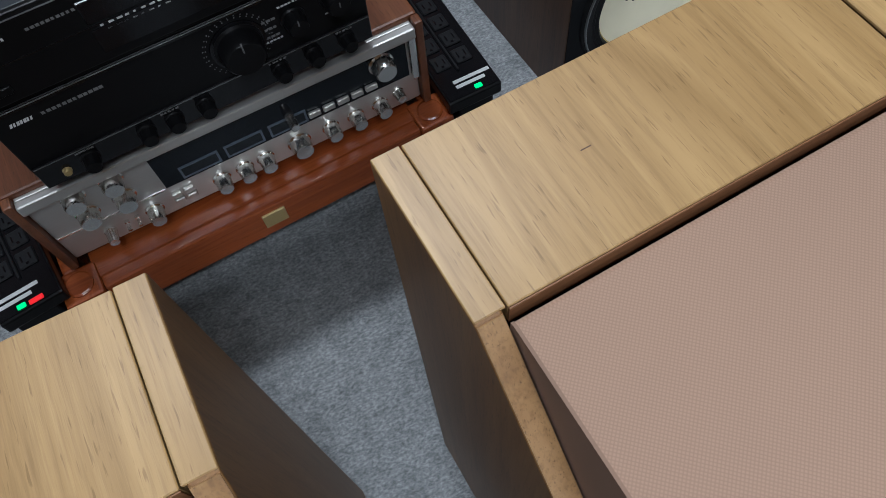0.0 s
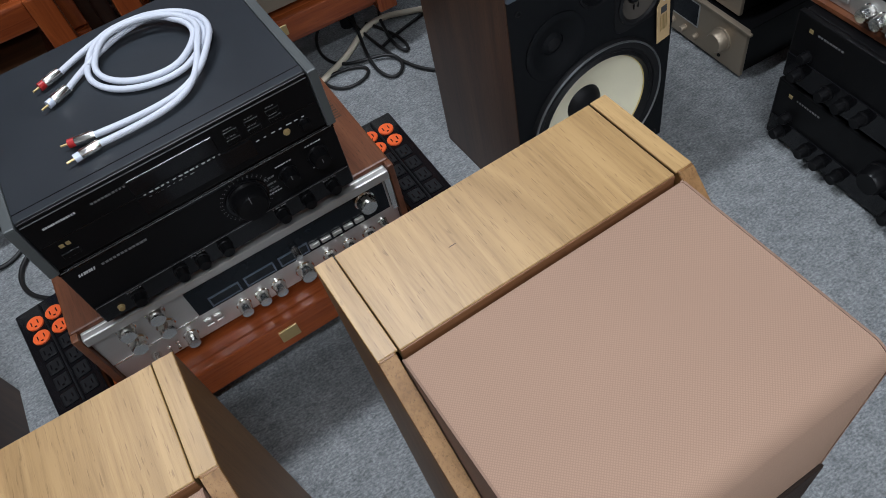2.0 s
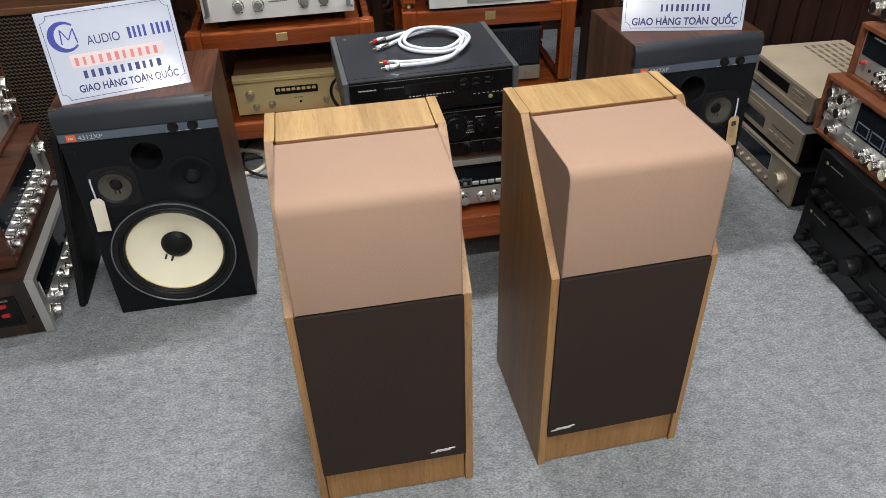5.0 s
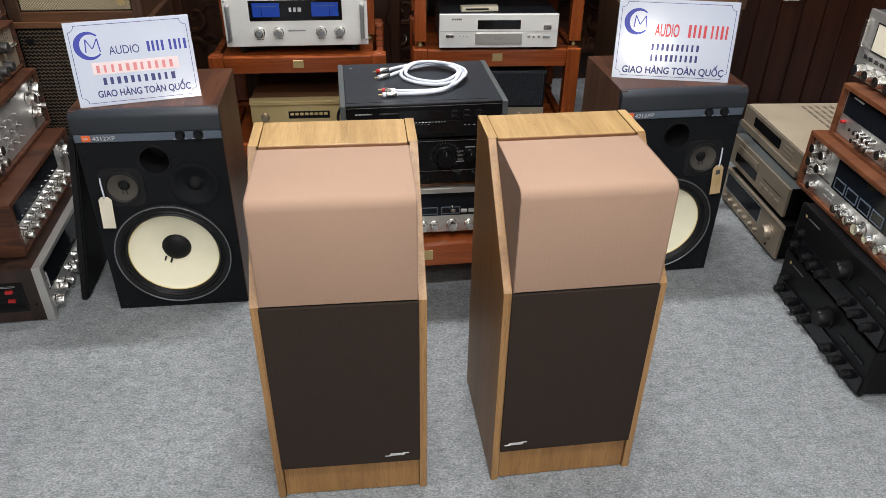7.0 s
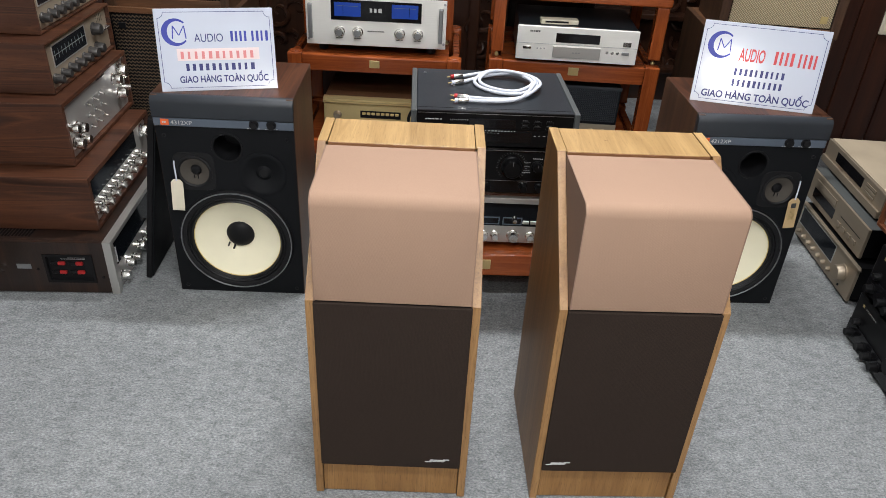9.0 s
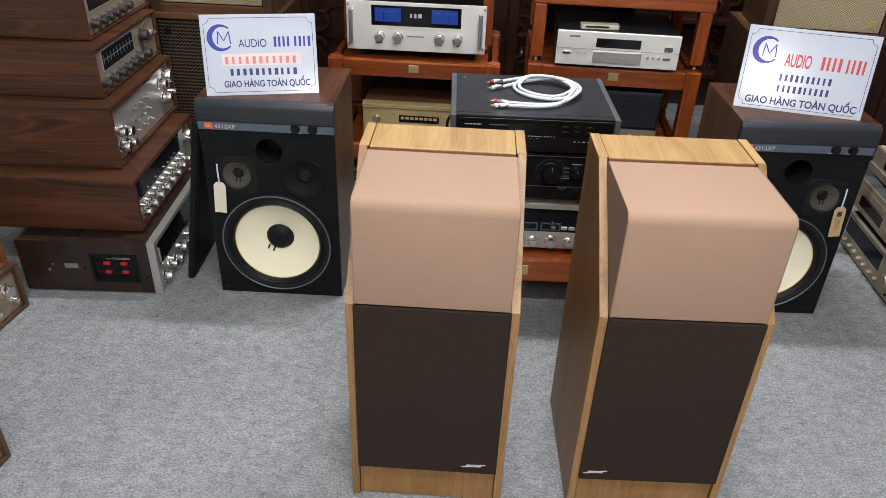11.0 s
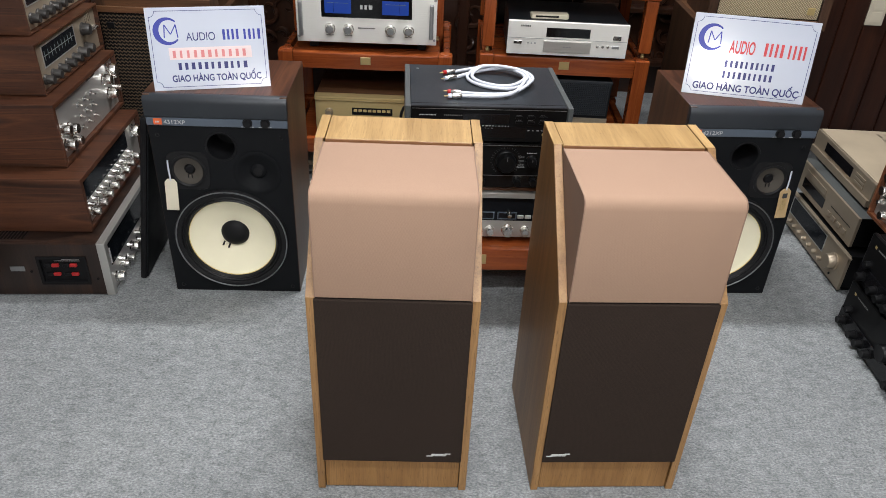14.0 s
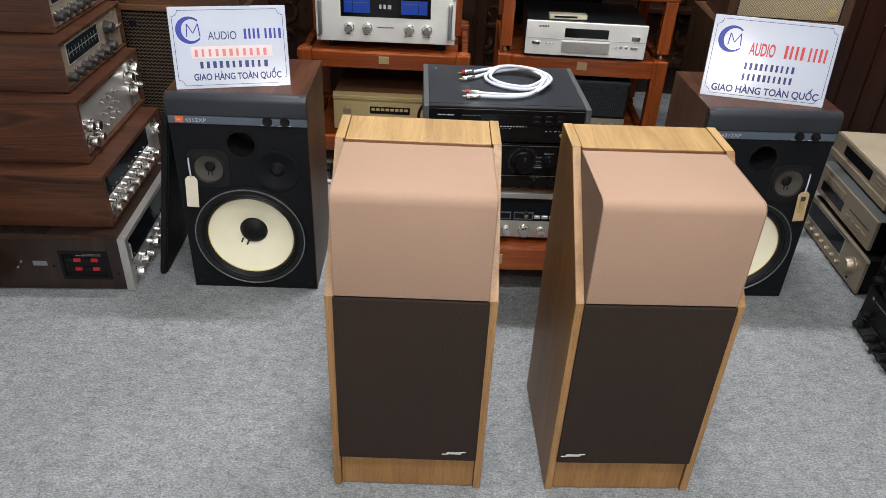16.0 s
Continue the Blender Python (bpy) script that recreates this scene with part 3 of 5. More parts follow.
    driver(s, "tweeter_cap", tx, tz, [(0.0145, -0.0115), (0.011, -0.006), (0, -0.004)], SATIN, "", 24)
    for dx in (-0.005, 0.005):
        part("lead_tab", box(tx + dx - 0.0013, tx + dx + 0.0013, 0.0045, 0.0065, tz - 0.024, tz - 0.013, 0.0005, 1), SATIN, s)
    for bx in (-0.162, 0.162):
        for bz in (0.02, 0.5):
            driver(s, "screw_cup", bx, bz, [(0.006, 0), (0.006, 0.0015), (0.004, 0.002), (0.0035, -0.002), (0, -0.002)], RUBBER, "", 14)
    # control strip and rounded top rail
    part("control_strip", box(-W + 0.001, W - 0.001, -0.0045, 0.016, 0.529, 0.5515, 0.001, 1), STRIP, s, "blue-grey control strip")
    part("badge", box(-0.164, -0.142, -0.0062, -0.0044, 0.532, 0.549, 0.0006, 1), BADGE, s, "small orange badge")
    bars(s, -0.159, 0.538, 0.0125, 0.0045, PRINT, -0.0068, 3)
    letters(s, "4312XP", -0.138, 0.5345, 0.0155, PRINT, -0.0052, label="pale model number", wide=1.12)
    for kx in (0.079, 0.125):
        knob(s, kx, 0.5425, 0.0115, 0.011, SATIN, -0.0045, "level_knob")
        bars(s, kx - 0.018, 0.5305, 0.036, 0.0015, PRINT, -0.0051, 5)
    rail = [(0.016, 0.552), (0.016, H), (0.014, H)]
    for k in range(8):
        a = radians(90 + 90 * k / 7)
        rail.append((0.012 + 0.020 * math.cos(a), H - 0.020 + 0.020 * math.sin(a)))
    rail += [(-0.008, 0.556), (-0.005, 0.552)]
    part("top_rail", extrude(rail, -W, W, 0.0015), SLATE, s, "rounded dark slate plastic top rail", True)
    # hang tag
    gx = tag_shift
    t = thing("hang_tag", "paper price tag on a white string hung from a speaker", "tag", m, "hang tags")
    cable("string", [(gx, -0.008, 0.430), (gx - 0.001, -0.012, 0.412), (gx + 0.001, -0.011, 0.392), (gx, -0.011, 0.372)], 0.0022, WHITE_CABLE, t)
    bm = bmesh.new()
    outline = [(-0.0165, -0.082), (0.0165, -0.082), (0.0165, 0.004), (0.009, 0.014), (-0.009, 0.014), (-0.0165, 0.004)]
    a = [bm.verts.new((x, 0, z)) for x, z in outline]
    b = [bm.verts.new((x, 0.0012, z)) for x, z in outline]
    bm.faces.new(a), bm.faces.new(b[::-1])
    for i in range(6):
        bm.faces.new((a[i], b[i], b[(i + 1) % 6], a[(i + 1) % 6]))
    bm.transform(pose(gx, -0.0115, 0.362, 0, 4 if side > 0 else -5, 3))
    part("card", bm, tag_material, t, "folded card")
    if tag_material is KRAFT:
        bm = box(-0.007, 0.007, -0.0006, 0, -0.016, -0.001)
        bm.transform(pose(gx, -0.012, 0.362, 0, -5, 3))
        part("print", bm, DARKPRINT, t)
        bm = bmesh.new()
        for k in range(5):
            box(-0.008 + k * 0.0035, -0.0065 + k * 0.0035, -0.0006, 0, -0.056, -0.02, bm=bm)
        bm.transform(pose(gx, -0.012, 0.362, 0, -5, 3))
        part("print", bm, BRASS, t)
    return s


JL = pose(-0.680, 0.6965, 0, 0, 0, 3.0)
JR = pose(0.756, 0.805, 0, 0, 0, 4.5)
monitor(JL, 1, "walnut studio monitor with cream woofer and orange badge, on carpet", PAPER, -0.144)
monitor(JR, -1, "walnut studio monitor partly hidden behind the oak speaker", KRAFT, 0.145)


# ---- the two shop signs ----
def sign(m, w, h, second):
    s = thing("shop_sign", "white glossy acrylic shop sign with blue border, standing on a speaker", "sign", m, "shop signs")
    part("plate", box(-w / 2, w / 2, 0, 0.004, 0, h, 0.0008, 1), WHITE, s, "glossy white plate")
    foot = box(-w * 0.3, w * 0.3, 0.0, 0.003, 0, 0.075, 0.0008, 1)
    foot.transform(pose(0, 0.045, 0.0, 28, 0, 0))
    part("prop", foot, WHITE, s)
    bm = bmesh.new()
    e, g, k = 0.008, 0.0012, 0.016
    for z in (e, h - e - g):
        box(-w / 2 + e + k, w / 2 - e - k, -0.0008, 0.0002, z, z + g, bm=bm)
    for x in (-w / 2 + e, w / 2 - e - g):
        box(x, x + g, -0.0008, 0.0002, e + k, h - e - k, bm=bm)
    for cx, cz, a0 in ((-w / 2 + e, e, 0), (w / 2 - e, e, 90), (w / 2 - e, h - e, 180), (-w / 2 + e, h - e, 270)):
        for q in range(5):
            a, b = radians(a0 + 18 * q), radians(a0 + 18 * (q + 1))
            p = [(cx + r * math.cos(t), cz + r * math.sin(t)) for r, t in ((k, a), (k, b), (k - g, b), (k - g, a))]
            bm.faces.new([bm.verts.new((x, -0.0008, z)) for x, z in p])
    part("border", bm, NAVY, s, "thin blue border with notched corners")
    # emblem: a crescent and a peaked stroke
    bm = bmesh.new()
    cx, cz, R = -w * 0.335, h * 0.72, h * 0.165
    n = 30
    pts = []
    for i in range(n + 1):
        a = radians(45 + 275 * i / n)
        t = 0.004 + 0.010 * math.sin(math.pi * i / n) ** 1.5 * (h / 0.2)
        pts.append(((cx + R * math.cos(a), cz + R * math.sin(a)), (cx + (R - t) * math.cos(a), cz + (R - t) * math.sin(a))))
    for (p, q), (p2, q2) in zip(pts, pts[1:]):
        bm.faces.new([bm.verts.new((x, -0.0008, z)) for x, z in (p, p2, q2, q)])
    zig = [(-0.014, -0.016), (-0.011, 0.016), (0.002, -0.008), (0.016, 0.016), (0.019, -0.016)]
    for (a, b), (c, d) in zip(zig, zig[1:]):
        t = 0.0028
        bm.faces.new([bm.verts.new((cx + 0.006 + x, -0.001, cz + z)) for x, z in ((a - t / 2, b), (a + t / 2, b), (c + t / 2, d), (c - t / 2, d))])
    part("emblem", bm, BLUE, s, "blue crescent emblem")
    x0 = -w * 0.19
    if second:
        letters(s, "AUDIO", x0 + 0.004, h * 0.55, 0.047, RED, -0.0008, wide=0.44, label="tall red capitals", bold=0.02)
        bars(s, x0 + 0.012 + w * 0.255, h * 0.545, w * 0.17, h * 0.16, RED, -0.0008, 4, "name_print", fill=(0.4, 0.6))
        bars(s, x0 + 0.012 + w * 0.445, h * 0.54, w * 0.16, h * 0.165, RED, -0.0008, 4, "name_print", fill=(0.4, 0.6))
        bars(s, x0 + 0.0, h * 0.37, w * 0.42, h * 0.085, NAVY, -0.0008, 10, "number_print", fill=(0.35, 0.55))
        bars(s, x0 + 0.0, h * 0.235, w * 0.42, h * 0.085, NAVY, -0.0008, 10, "number_print", fill=(0.35, 0.55))
        letters(s, "GIAO HÀNG TOÀN QUỐC", -w * 0.42, h * 0.075, 0.0265, NAVY, -0.0008, wide=w * 0.84 / 0.31, label="navy capitals", bold=0.022)
    else:
        letters(s, "AUDIO", x0 + 0.002, h * 0.6, 0.029, NAVY, -0.0008, wide=0.78, label="thin navy capitals")
        bars(s, x0 + w * 0.315, h * 0.6, w * 0.155, h * 0.125, BLUE, -0.0008, 4, "name_print", fill=(0.4, 0.6))
        bars(s, x0 + w * 0.495, h * 0.6, w * 0.16, h * 0.125, BLUE, -0.0008, 4, "name_print", fill=(0.4, 0.6))
        part("number_patch", box(-w * 0.34, w * 0.36, -0.0006, 0.0002, h * 0.375, h * 0.52), PALE, s)
        bars(s, -w * 0.31, h * 0.395, w * 0.65, h * 0.09, SALMON, -0.001, 11, "number_print", fill=(0.32, 0.5))
        bars(s, -w * 0.275, h * 0.25, w * 0.61, h * 0.085, NAVY, -0.0008, 11, "number_print", fill=(0.38, 0.58))
        letters(s, "GIAO HÀNG TOÀN QUỐC", -w * 0.34, h * 0.105, 0.0235, NAVY, -0.0008, wide=w * 0.74 / 0.275, label="navy capitals", bold=0.022)
    return s


sign(pose(-0.695, 0.7485, 0.6125, -14, 0, 16.0), 0.293, 0.205, False)
sign(pose(0.7305, 0.8735, 0.6125, -11, 0, -10.2), 0.323, 0.215, True)


# ---- cherry racks ----
def cap_mesh():
    if "cap" not in KNOBS:
        bm = lathe([(0.02, 0), (0.02, 0.002), (0.017, 0.004), (0, 0.004)], 20, "z")
        me = bpy.data.meshes.new("post_cap")
        bm.to_mesh(me)
        bm.free()
        me.materials.append(CHERRY_X)
        KNOBS["cap"] = me
    return KNOBS["cap"]


def rack(name, label, m, w, d, decks, post=0.05, above=(), plate_at=0.0, rail_h=0.062, clear=0.0, setback=0.0):
    """Audio rack: square posts, framed decks with a brass plate on the front rail. decks: (top height, width factor)."""
    s = thing(name, label, "audio rack", m, "cherry wood audio racks")
    lo = clear
    if clear:
        for x in (-w / 2 + 0.09, w / 2 - 0.09):
            for y in (0.20, d - 0.06):
                part("foot", lathe([(0.022, 0), (0.022, clear - 0.02), (0.03, clear), (0, clear)], 18, "z", (x, y, 0)), SATIN, s, "dark recessed foot", True)
        part("base_frame", box(-w / 2 + 0.03, w / 2 - 0.03, 0.045, d - 0.045, clear - 0.001, decks[0] - 0.03, 0.004), CHERRY_X, s)
    for top in decks:
        hw = w / 2
        for sx in (-1, 1):
            for py in (0, d - post):
                a, b = sorted((sx * hw, sx * (hw - post)))
                part("post", box(a, b, py, py + post, lo, top, 0.005), CHERRY_Z, s)
                share("post_cap", cap_mesh(), s, Matrix.Translation(((a + b) / 2, py + post / 2, top)))
        part("front_rail", box(-hw + post, hw - post, 0.006, 0.03, top - rail_h, top - 0.004, 0.005), CHERRY_X, s)
        part("back_rail", box(-hw + post, hw - post, d - 0.03, d - 0.006, top - rail_h, top - 0.004, 0.005), CHERRY_X, s)
        for sx in (-1, 1):
            a, b = sorted((sx * (hw - 0.008), sx * (hw - 0.032)))
            part("side_rail", box(a, b, post, d - post, top - rail_h, top - 0.004, 0.005), CHERRY_X, s)
        part("deck", box(-hw + post * 0.9, hw - post * 0.9, 0.028, d - 0.028, top - 0.028, top - 0.0045, 0.003), CHERRY_X, s)
        part("brass_plate", box(plate_at - 0.018, plate_at + 0.018, 0.003, 0.0075, top - rail_h * 0.68, top - rail_h * 0.26, 0.001, 1), BRASS, s, "small engraved brass plate")
        lo = top + 0.012
    if setback:
        part("back_board", box(-w / 2 + post, w / 2 - post, d - 0.045, d - 0.031, decks[0], decks[-1] - rail_h), CARVED, s, "dark back board")
    base = decks[-1]
    for hgt in above:
        hw = w / 2
        for sx in (-1, 1):
            for py in (setback, d - post):
                a, b = sorted((sx * (hw - 0.005 - setback * 0.2), sx * (hw - 0.047 - setback * 0.2)))
                part("spike", lathe([(0, 0), (0.006, 0), (0.008, 0.006), (0.005, 0.012), (0.005, 0.02), (0, 0.02)], 14, "z", ((a + b) / 2, py + post / 2, base + 0.0045)), BRASS, s, "", True)
                part("post", box(a, b, py + 0.004, py + post - 0.004, base + 0.025, hgt, 0.005), CHERRY_Z, s)
        part("deck", box(-hw, hw, 0, d, hgt, hgt + 0.055, 0.006), CHERRY_X, s)
        base = hgt + 0.051
    return s


rack("audio_rack", "cherry-red wooden two-tier audio rack with brass plates", pose(-0.378, 1.428, 0, 0, 0, 1.5), 0.61, 0.46, (0.188, 0.512), plate_at=0.0, above=(0.98,), setback=0.15)
rack("audio_rack", "cherry-red wooden audio rack holding a silver disc player", pose(0.322, 1.46, 0), 0.60, 0.46, (0.228, 0.522), above=(0.727, 1.087), rail_h=0.066, clear=0.13)


# ---- hi-fi units: front at y = 0, facing -y ----
def feet(s, w, d, z=0.0, h=0.012, r=0.016):
    for x in (-w / 2 + 0.05, w / 2 - 0.05):
        for y in (0.05, d - 0.05):
            part("foot", lathe([(r, 0), (r, h), (0, h), ], 14, "z", (x, y, z)), SATIN, s)


def unit(label, category, m, name, group=""):
    return thing(name, label, category, m, group)


def wood_case(s, w, d, h, material, face, inset=0.006, t=0.016, z=0.0, face_label="brushed aluminium front"):
    """A wooden sleeve round a metal front plate."""
    prof = bmesh.new()
    y0, hw = -0.012, w / 2
    lo, hi = z + t * 0.8, z + h - t
    ring_o = [(-hw, z), (hw, z), (hw, z + h), (-hw, z + h)]
    ring_i = [(-hw + t, lo), (hw - t, lo), (hw - t, hi), (-hw + t, hi)]
    o0, o1 = [prof.verts.new((x, y0, q)) for x, q in ring_o], [prof.verts.new((x, d, q)) for x, q in ring_o]
    i0, i1 = [prof.verts.new((x, y0, q)) for x, q in ring_i], [prof.verts.new((x, inset + 0.004, q)) for x, q in ring_i]
    for k in range(4):
        n = (k + 1) % 4
        prof.faces.new((o0[k], o0[n], i0[n], i0[k]))
        prof.faces.new((o0[k], o1[k], o1[n], o0[n]))
        prof.faces.new((i0[k], i0[n], i1[n], i1[k]))
    prof.faces.new(i1), prof.faces.new(o1)
    bmesh.ops.recalc_face_normals(prof, faces=prof.faces[:])
    edges = [e for e in prof.edges if e.calc_face_angle(0) > 0.5 and all(v in o0 or v in o1 for v in e.verts)]
    bmesh.ops.bevel(prof, geom=edges, offset=0.0022, segments=2, affect="EDGES", profile=0.6)
    part("case", prof, material, s, "wooden sleeve")
    part("faceplate", box(-hw + t + 0.0005, hw - t - 0.0005, 0.0, inset + 0.002, lo + 0.0005, hi - 0.0005, 0.0015, 1), face, s, face_label)


def window(s, x0, x1, z0, z1, y=0.0, material=None, rim=None, name="display"):
    if rim:
        bm = bmesh.new()
        g = 0.003
        box(x0 - g, x1 + g, y - 0.002, y, z1, z1 + g, bm=bm)
        box(x0 - g, x1 + g, y - 0.002, y, z0 - g, z0, bm=bm)
        box(x0 - g, x0, y - 0.002, y, z0, z1, bm=bm)
        box(x1, x1 + g, y - 0.002, y, z0, z1, bm=bm)
        part("window_rim", bm, rim, s)
    return part(name, box(x0, x1, y - 0.0012, y + 0.0005, z0, z1), material or WINDOW, s, "dark glass window")


def vents(s, x0, x1, y0, y1, z, n, material=None):
    step = (y1 - y0) / n
    bm = box(x0, x1, 0, step * 0.5, 0, 0.0012)
    me = bpy.data.meshes.new("vent_slot")
    bm.to_mesh(me)
    bm.free()
    me.materials.append(material or SATIN)
    for i in range(n):
        share("vent_slot", me, s, Matrix.Translation((0, y0 + i * step, z)))


# centre pile on its low rack
CS = pose(0.036, 0.735, 0, 0, 0, 4.2)


def at(m, x=0.0, y=0.0, z=0.0, turn=0.0):
    return m @ pose(x, y, z, 0, 0, turn)


rack("low_rack", "low cherry-red rack with rounded front rail carrying the pile", at(CS, -0.002, -0.03, 0), 0.61, 0.40, (0.182,), post=0.055, plate_at=0.0, rail_h=0.075)

r = unit("1970s receiver in a reddish walnut sleeve with silver front", "receiver", pose(0.037, 0.764, 0.187, 0, 0, 3.2), "stereo_receiver")
RW, RD, RH = 0.568, 0.36, 0.165
part("case", box(-RW / 2, RW / 2, 0.004, RD, 0.0, RH, 0.004), RED_CASE, r, "reddish walnut sleeve")
for sx in (-1, 1):
    a, b = sorted((sx * RW / 2, sx * (RW / 2 - 0.012)))
    part("cheek", box(a, b, -0.014, 0.0035, 0.0, RH, 0.003), RED_CASE, r)
part("faceplate", box(-RW / 2 + 0.013, RW / 2 - 0.013, -0.002, 0.006, 0.006, RH - 0.008, 0.002), SILVER, r, "brushed aluminium front")
part("top_trim", box(-RW / 2 + 0.013, RW / 2 - 0.013, -0.016, -0.0022, RH - 0.024, RH - 0.006, 0.003), SILVER, r, "bright trim bar")
part("end_trim", box(RW / 2 - 0.024, RW / 2 - 0.0135, -0.013, -0.0022, 0.06, RH - 0.0225, 0.002), BRIGHT, r)
window(r, -0.115, RW / 2 - 0.026, 0.062, RH - 0.024, -0.002, DISPLAY)
for i in range(3):
    window(r, -0.085 + i * 0.065, -0.035 + i * 0.065, 0.07, 0.088, -0.0034, WINDOW, STRIP, "meter")
for i in range(5):
    button(r, 0.10 + i * 0.022, 0.118 + i * 0.022, 0.072, 0.082, SILVER, -0.003, 0.006)
knob(r, 0.218, 0.112, 0.017, 0.024, BRIGHT, -0.003, "tuning_knob")
knob(r, 0.075, 0.088, 0.0075, 0.022, BRIGHT, -0.003)
for i, x in enumerate((-0.145, -0.045, -0.01, 0.022, 0.075, 0.125, 0.165, 0.205)):
    knob(r, x, 0.032, 0.016 if x in (0.075,) else 0.012, 0.024, BRIGHT, -0.002)
knob(r, 0.236, 0.038, 0.008, 0.018, BRIGHT, -0.002)
for x, z in ((-0.215, 0.125), (-0.165, 0.125), (-0.215, 0.085), (-0.165, 0.085), (-0.21, 0.03)):
    knob(r, x, z, 0.0145 if z > 0.05 else 0.008, 0.022, BRIGHT, -0.002)
for x in (-0.185, -0.17):
    lever(r, x, 0.035, BRIGHT, -0.002)
for i in range(2):
    for j in range(2):
        button(r, -0.115 + i * 0.018, -0.101 + i * 0.018, 0.024 + j * 0.014, 0.034 + j * 0.014, SILVER, -0.002, 0.006)
part("split_line", box(-RW / 2 + 0.014, -0.118, -0.003, -0.0018, 0.058, 0.061), BRIGHT, r)
for sx in (-1, 1):
    vents(r, *sorted((sx * 0.268, sx * 0.236)), 0.15, 0.33, RH - 0.0006, 26, WALNUT_Z)

amp = unit("black integrated amplifier with a large volume knob", "amplifier", at(CS, -0.002, 0.012, 0.3525), "integrated_amplifier")
AW, AD, AH = 0.435, 0.33, 0.145
part("chassis", box(-AW / 2 + 0.004, AW / 2 - 0.004, 0.012, AD, 0.012, AH - 0.003, 0.002), BLACK, amp)
part("front_panel", box(-AW / 2, AW / 2, 0, 0.012, 0.012, AH, 0.002), BLACK, amp, "black front panel")
part("lower_panel", box(-AW / 2 + 0.002, AW / 2 - 0.002, -0.005, 0.0, 0.014, 0.052, 0.001, 1), GLOSSY, amp, "hinged gloss flap")
part("top_edge", box(-AW / 2, AW / 2, -0.003, 0.0, AH - 0.01, AH - 0.002, 0.001, 1), GLOSSY, amp)
feet(amp, AW, AD)
knob(amp, 0.055, 0.092, 0.027, 0.028, BLACK, 0, "volume_knob", "large black volume knob", False)
part("knob_ring", lathe([(0.034, 0), (0.034, 0.003), (0.03, 0.003), (0.03, 0)], 36, at=(0.055, 0, 0.092)), GLOSSY, amp)
bm = bmesh.new()
for i in range(27):
    a = radians(-50 + i * 280 / 26)
    for k in (0.0385, 0.0415):
        x, z = 0.055 + k * math.cos(a), 0.092 + k * math.sin(a)
        box(x - 0.0007, x + 0.0007, -0.0006, 0.0, z - 0.0007, z + 0.0007, bm=bm)
part("tick_ring", bm, DIMPRINT, amp, "pale dots round the volume knob")
part("trim_glint_line", box(-AW / 2 + 0.004, AW / 2 - 0.004, -0.0036, -0.0029, AH - 0.0055, AH - 0.0045), RING, amp, "fine bright line")
part("trim_glint_line", box(-AW / 2 + 0.004, AW / 2 - 0.004, -0.0056, -0.0049, 0.0505, 0.0515), RING, amp, "fine bright line")
for x, z in ((0.125, 0.116), (0.178, 0.123), (0.095, 0.074), (0.178, 0.078)):
    bars(amp, x - 0.014, z, 0.028, 0.0022, PRINT, -0.0006, 6)
for x in (0.055, 0.125, 0.178):
    part("pointer", box(x - 0.0008, x + 0.0008, -0.0292 if x < 0.1 else -0.0226, -0.02, 0.104 if x < 0.1 else 0.1, 0.116 if x < 0.1 else 0.107), DIMPRINT, amp)
knob(amp, 0.125, 0.095, 0.014, 0.022, BLACK, 0)
knob(amp, 0.178, 0.1, 0.016, 0.022, BLACK, 0)
for x in (-0.155, -0.085, -0.05, -0.01, 0.09, 0.135, 0.18):
    knob(amp, x, 0.033, 0.0105, 0.018, BLACK, -0.005)
knob(amp, -0.185, 0.03, 0.005, 0.006, BRASS, -0.005, "headphone_jack", "", False)
bars(amp, -0.20, 0.116, 0.026, 0.005, PRINT, -0.0006, 7, slant=0.3)
bars(amp, -0.165, 0.116, 0.07, 0.004, DIMPRINT, -0.0006, 12)
for i in range(3):
    bars(amp, 0.088, 0.08 + 0.012 * i, 0.018, 0.003, DIMPRINT, -0.0006, 3)
for x in (-0.155, -0.05, 0.09, 0.18):
    bars(amp, x - 0.012, 0.046, 0.024, 0.0025, DIMPRINT, -0.0056, 5)

cd = unit("black disc player with grey side cheeks topping the pile", "disc player", at(CS, -0.004, 0.0, 0.4978), "disc_player")
CW, CDp, CH = 0.445, 0.335, 0.108
part("chassis", box(-CW / 2 + 0.016, CW / 2 - 0.016, 0.008, CDp, 0.01, CH - 0.006, 0.001, 1), BLACK, cd)
part("lid", box(-CW / 2 + 0.0155, CW / 2 - 0.0155, 0.006, CDp + 0.002, CH - 0.0058, CH - 0.002, 0.0012), CD_LID, cd, "satin black lid with a front seam")
part("lid_seam", box(-CW / 2 + 0.016, CW / 2 - 0.016, 0.022, 0.0232, CH - 0.0022, CH - 0.0016), GLOSSY, cd)
for sx in (-1, 1):
    a, b = sorted((sx * CW / 2, sx * (CW / 2 - 0.015)))
    part("side_cheek", box(a, b, -0.004, CDp, 0.006, CH, 0.003), GREY_SIDE, cd, "dark grey side cheek")
part("front_panel", box(-CW / 2 + 0.0155, CW / 2 - 0.0155, 0, 0.008, 0.01, CH - 0.002, 0.002), BLACK, cd, "black front panel")
part("tray_door", box(-0.07, 0.055, -0.002, 0, 0.06, 0.088, 0.001, 1), GLOSSY, cd, "disc tray door")
window(cd, -0.07, 0.1, 0.022, 0.052, 0.0, GLOSSY)
part("groove", box(-CW / 2 + 0.02, CW / 2 - 0.02, -0.0008, 0.0, 0.0555, 0.057), GLOSSY, cd)
bars(cd, -0.185, 0.081, 0.045, 0.0032, PRINT, -0.0006, 13)
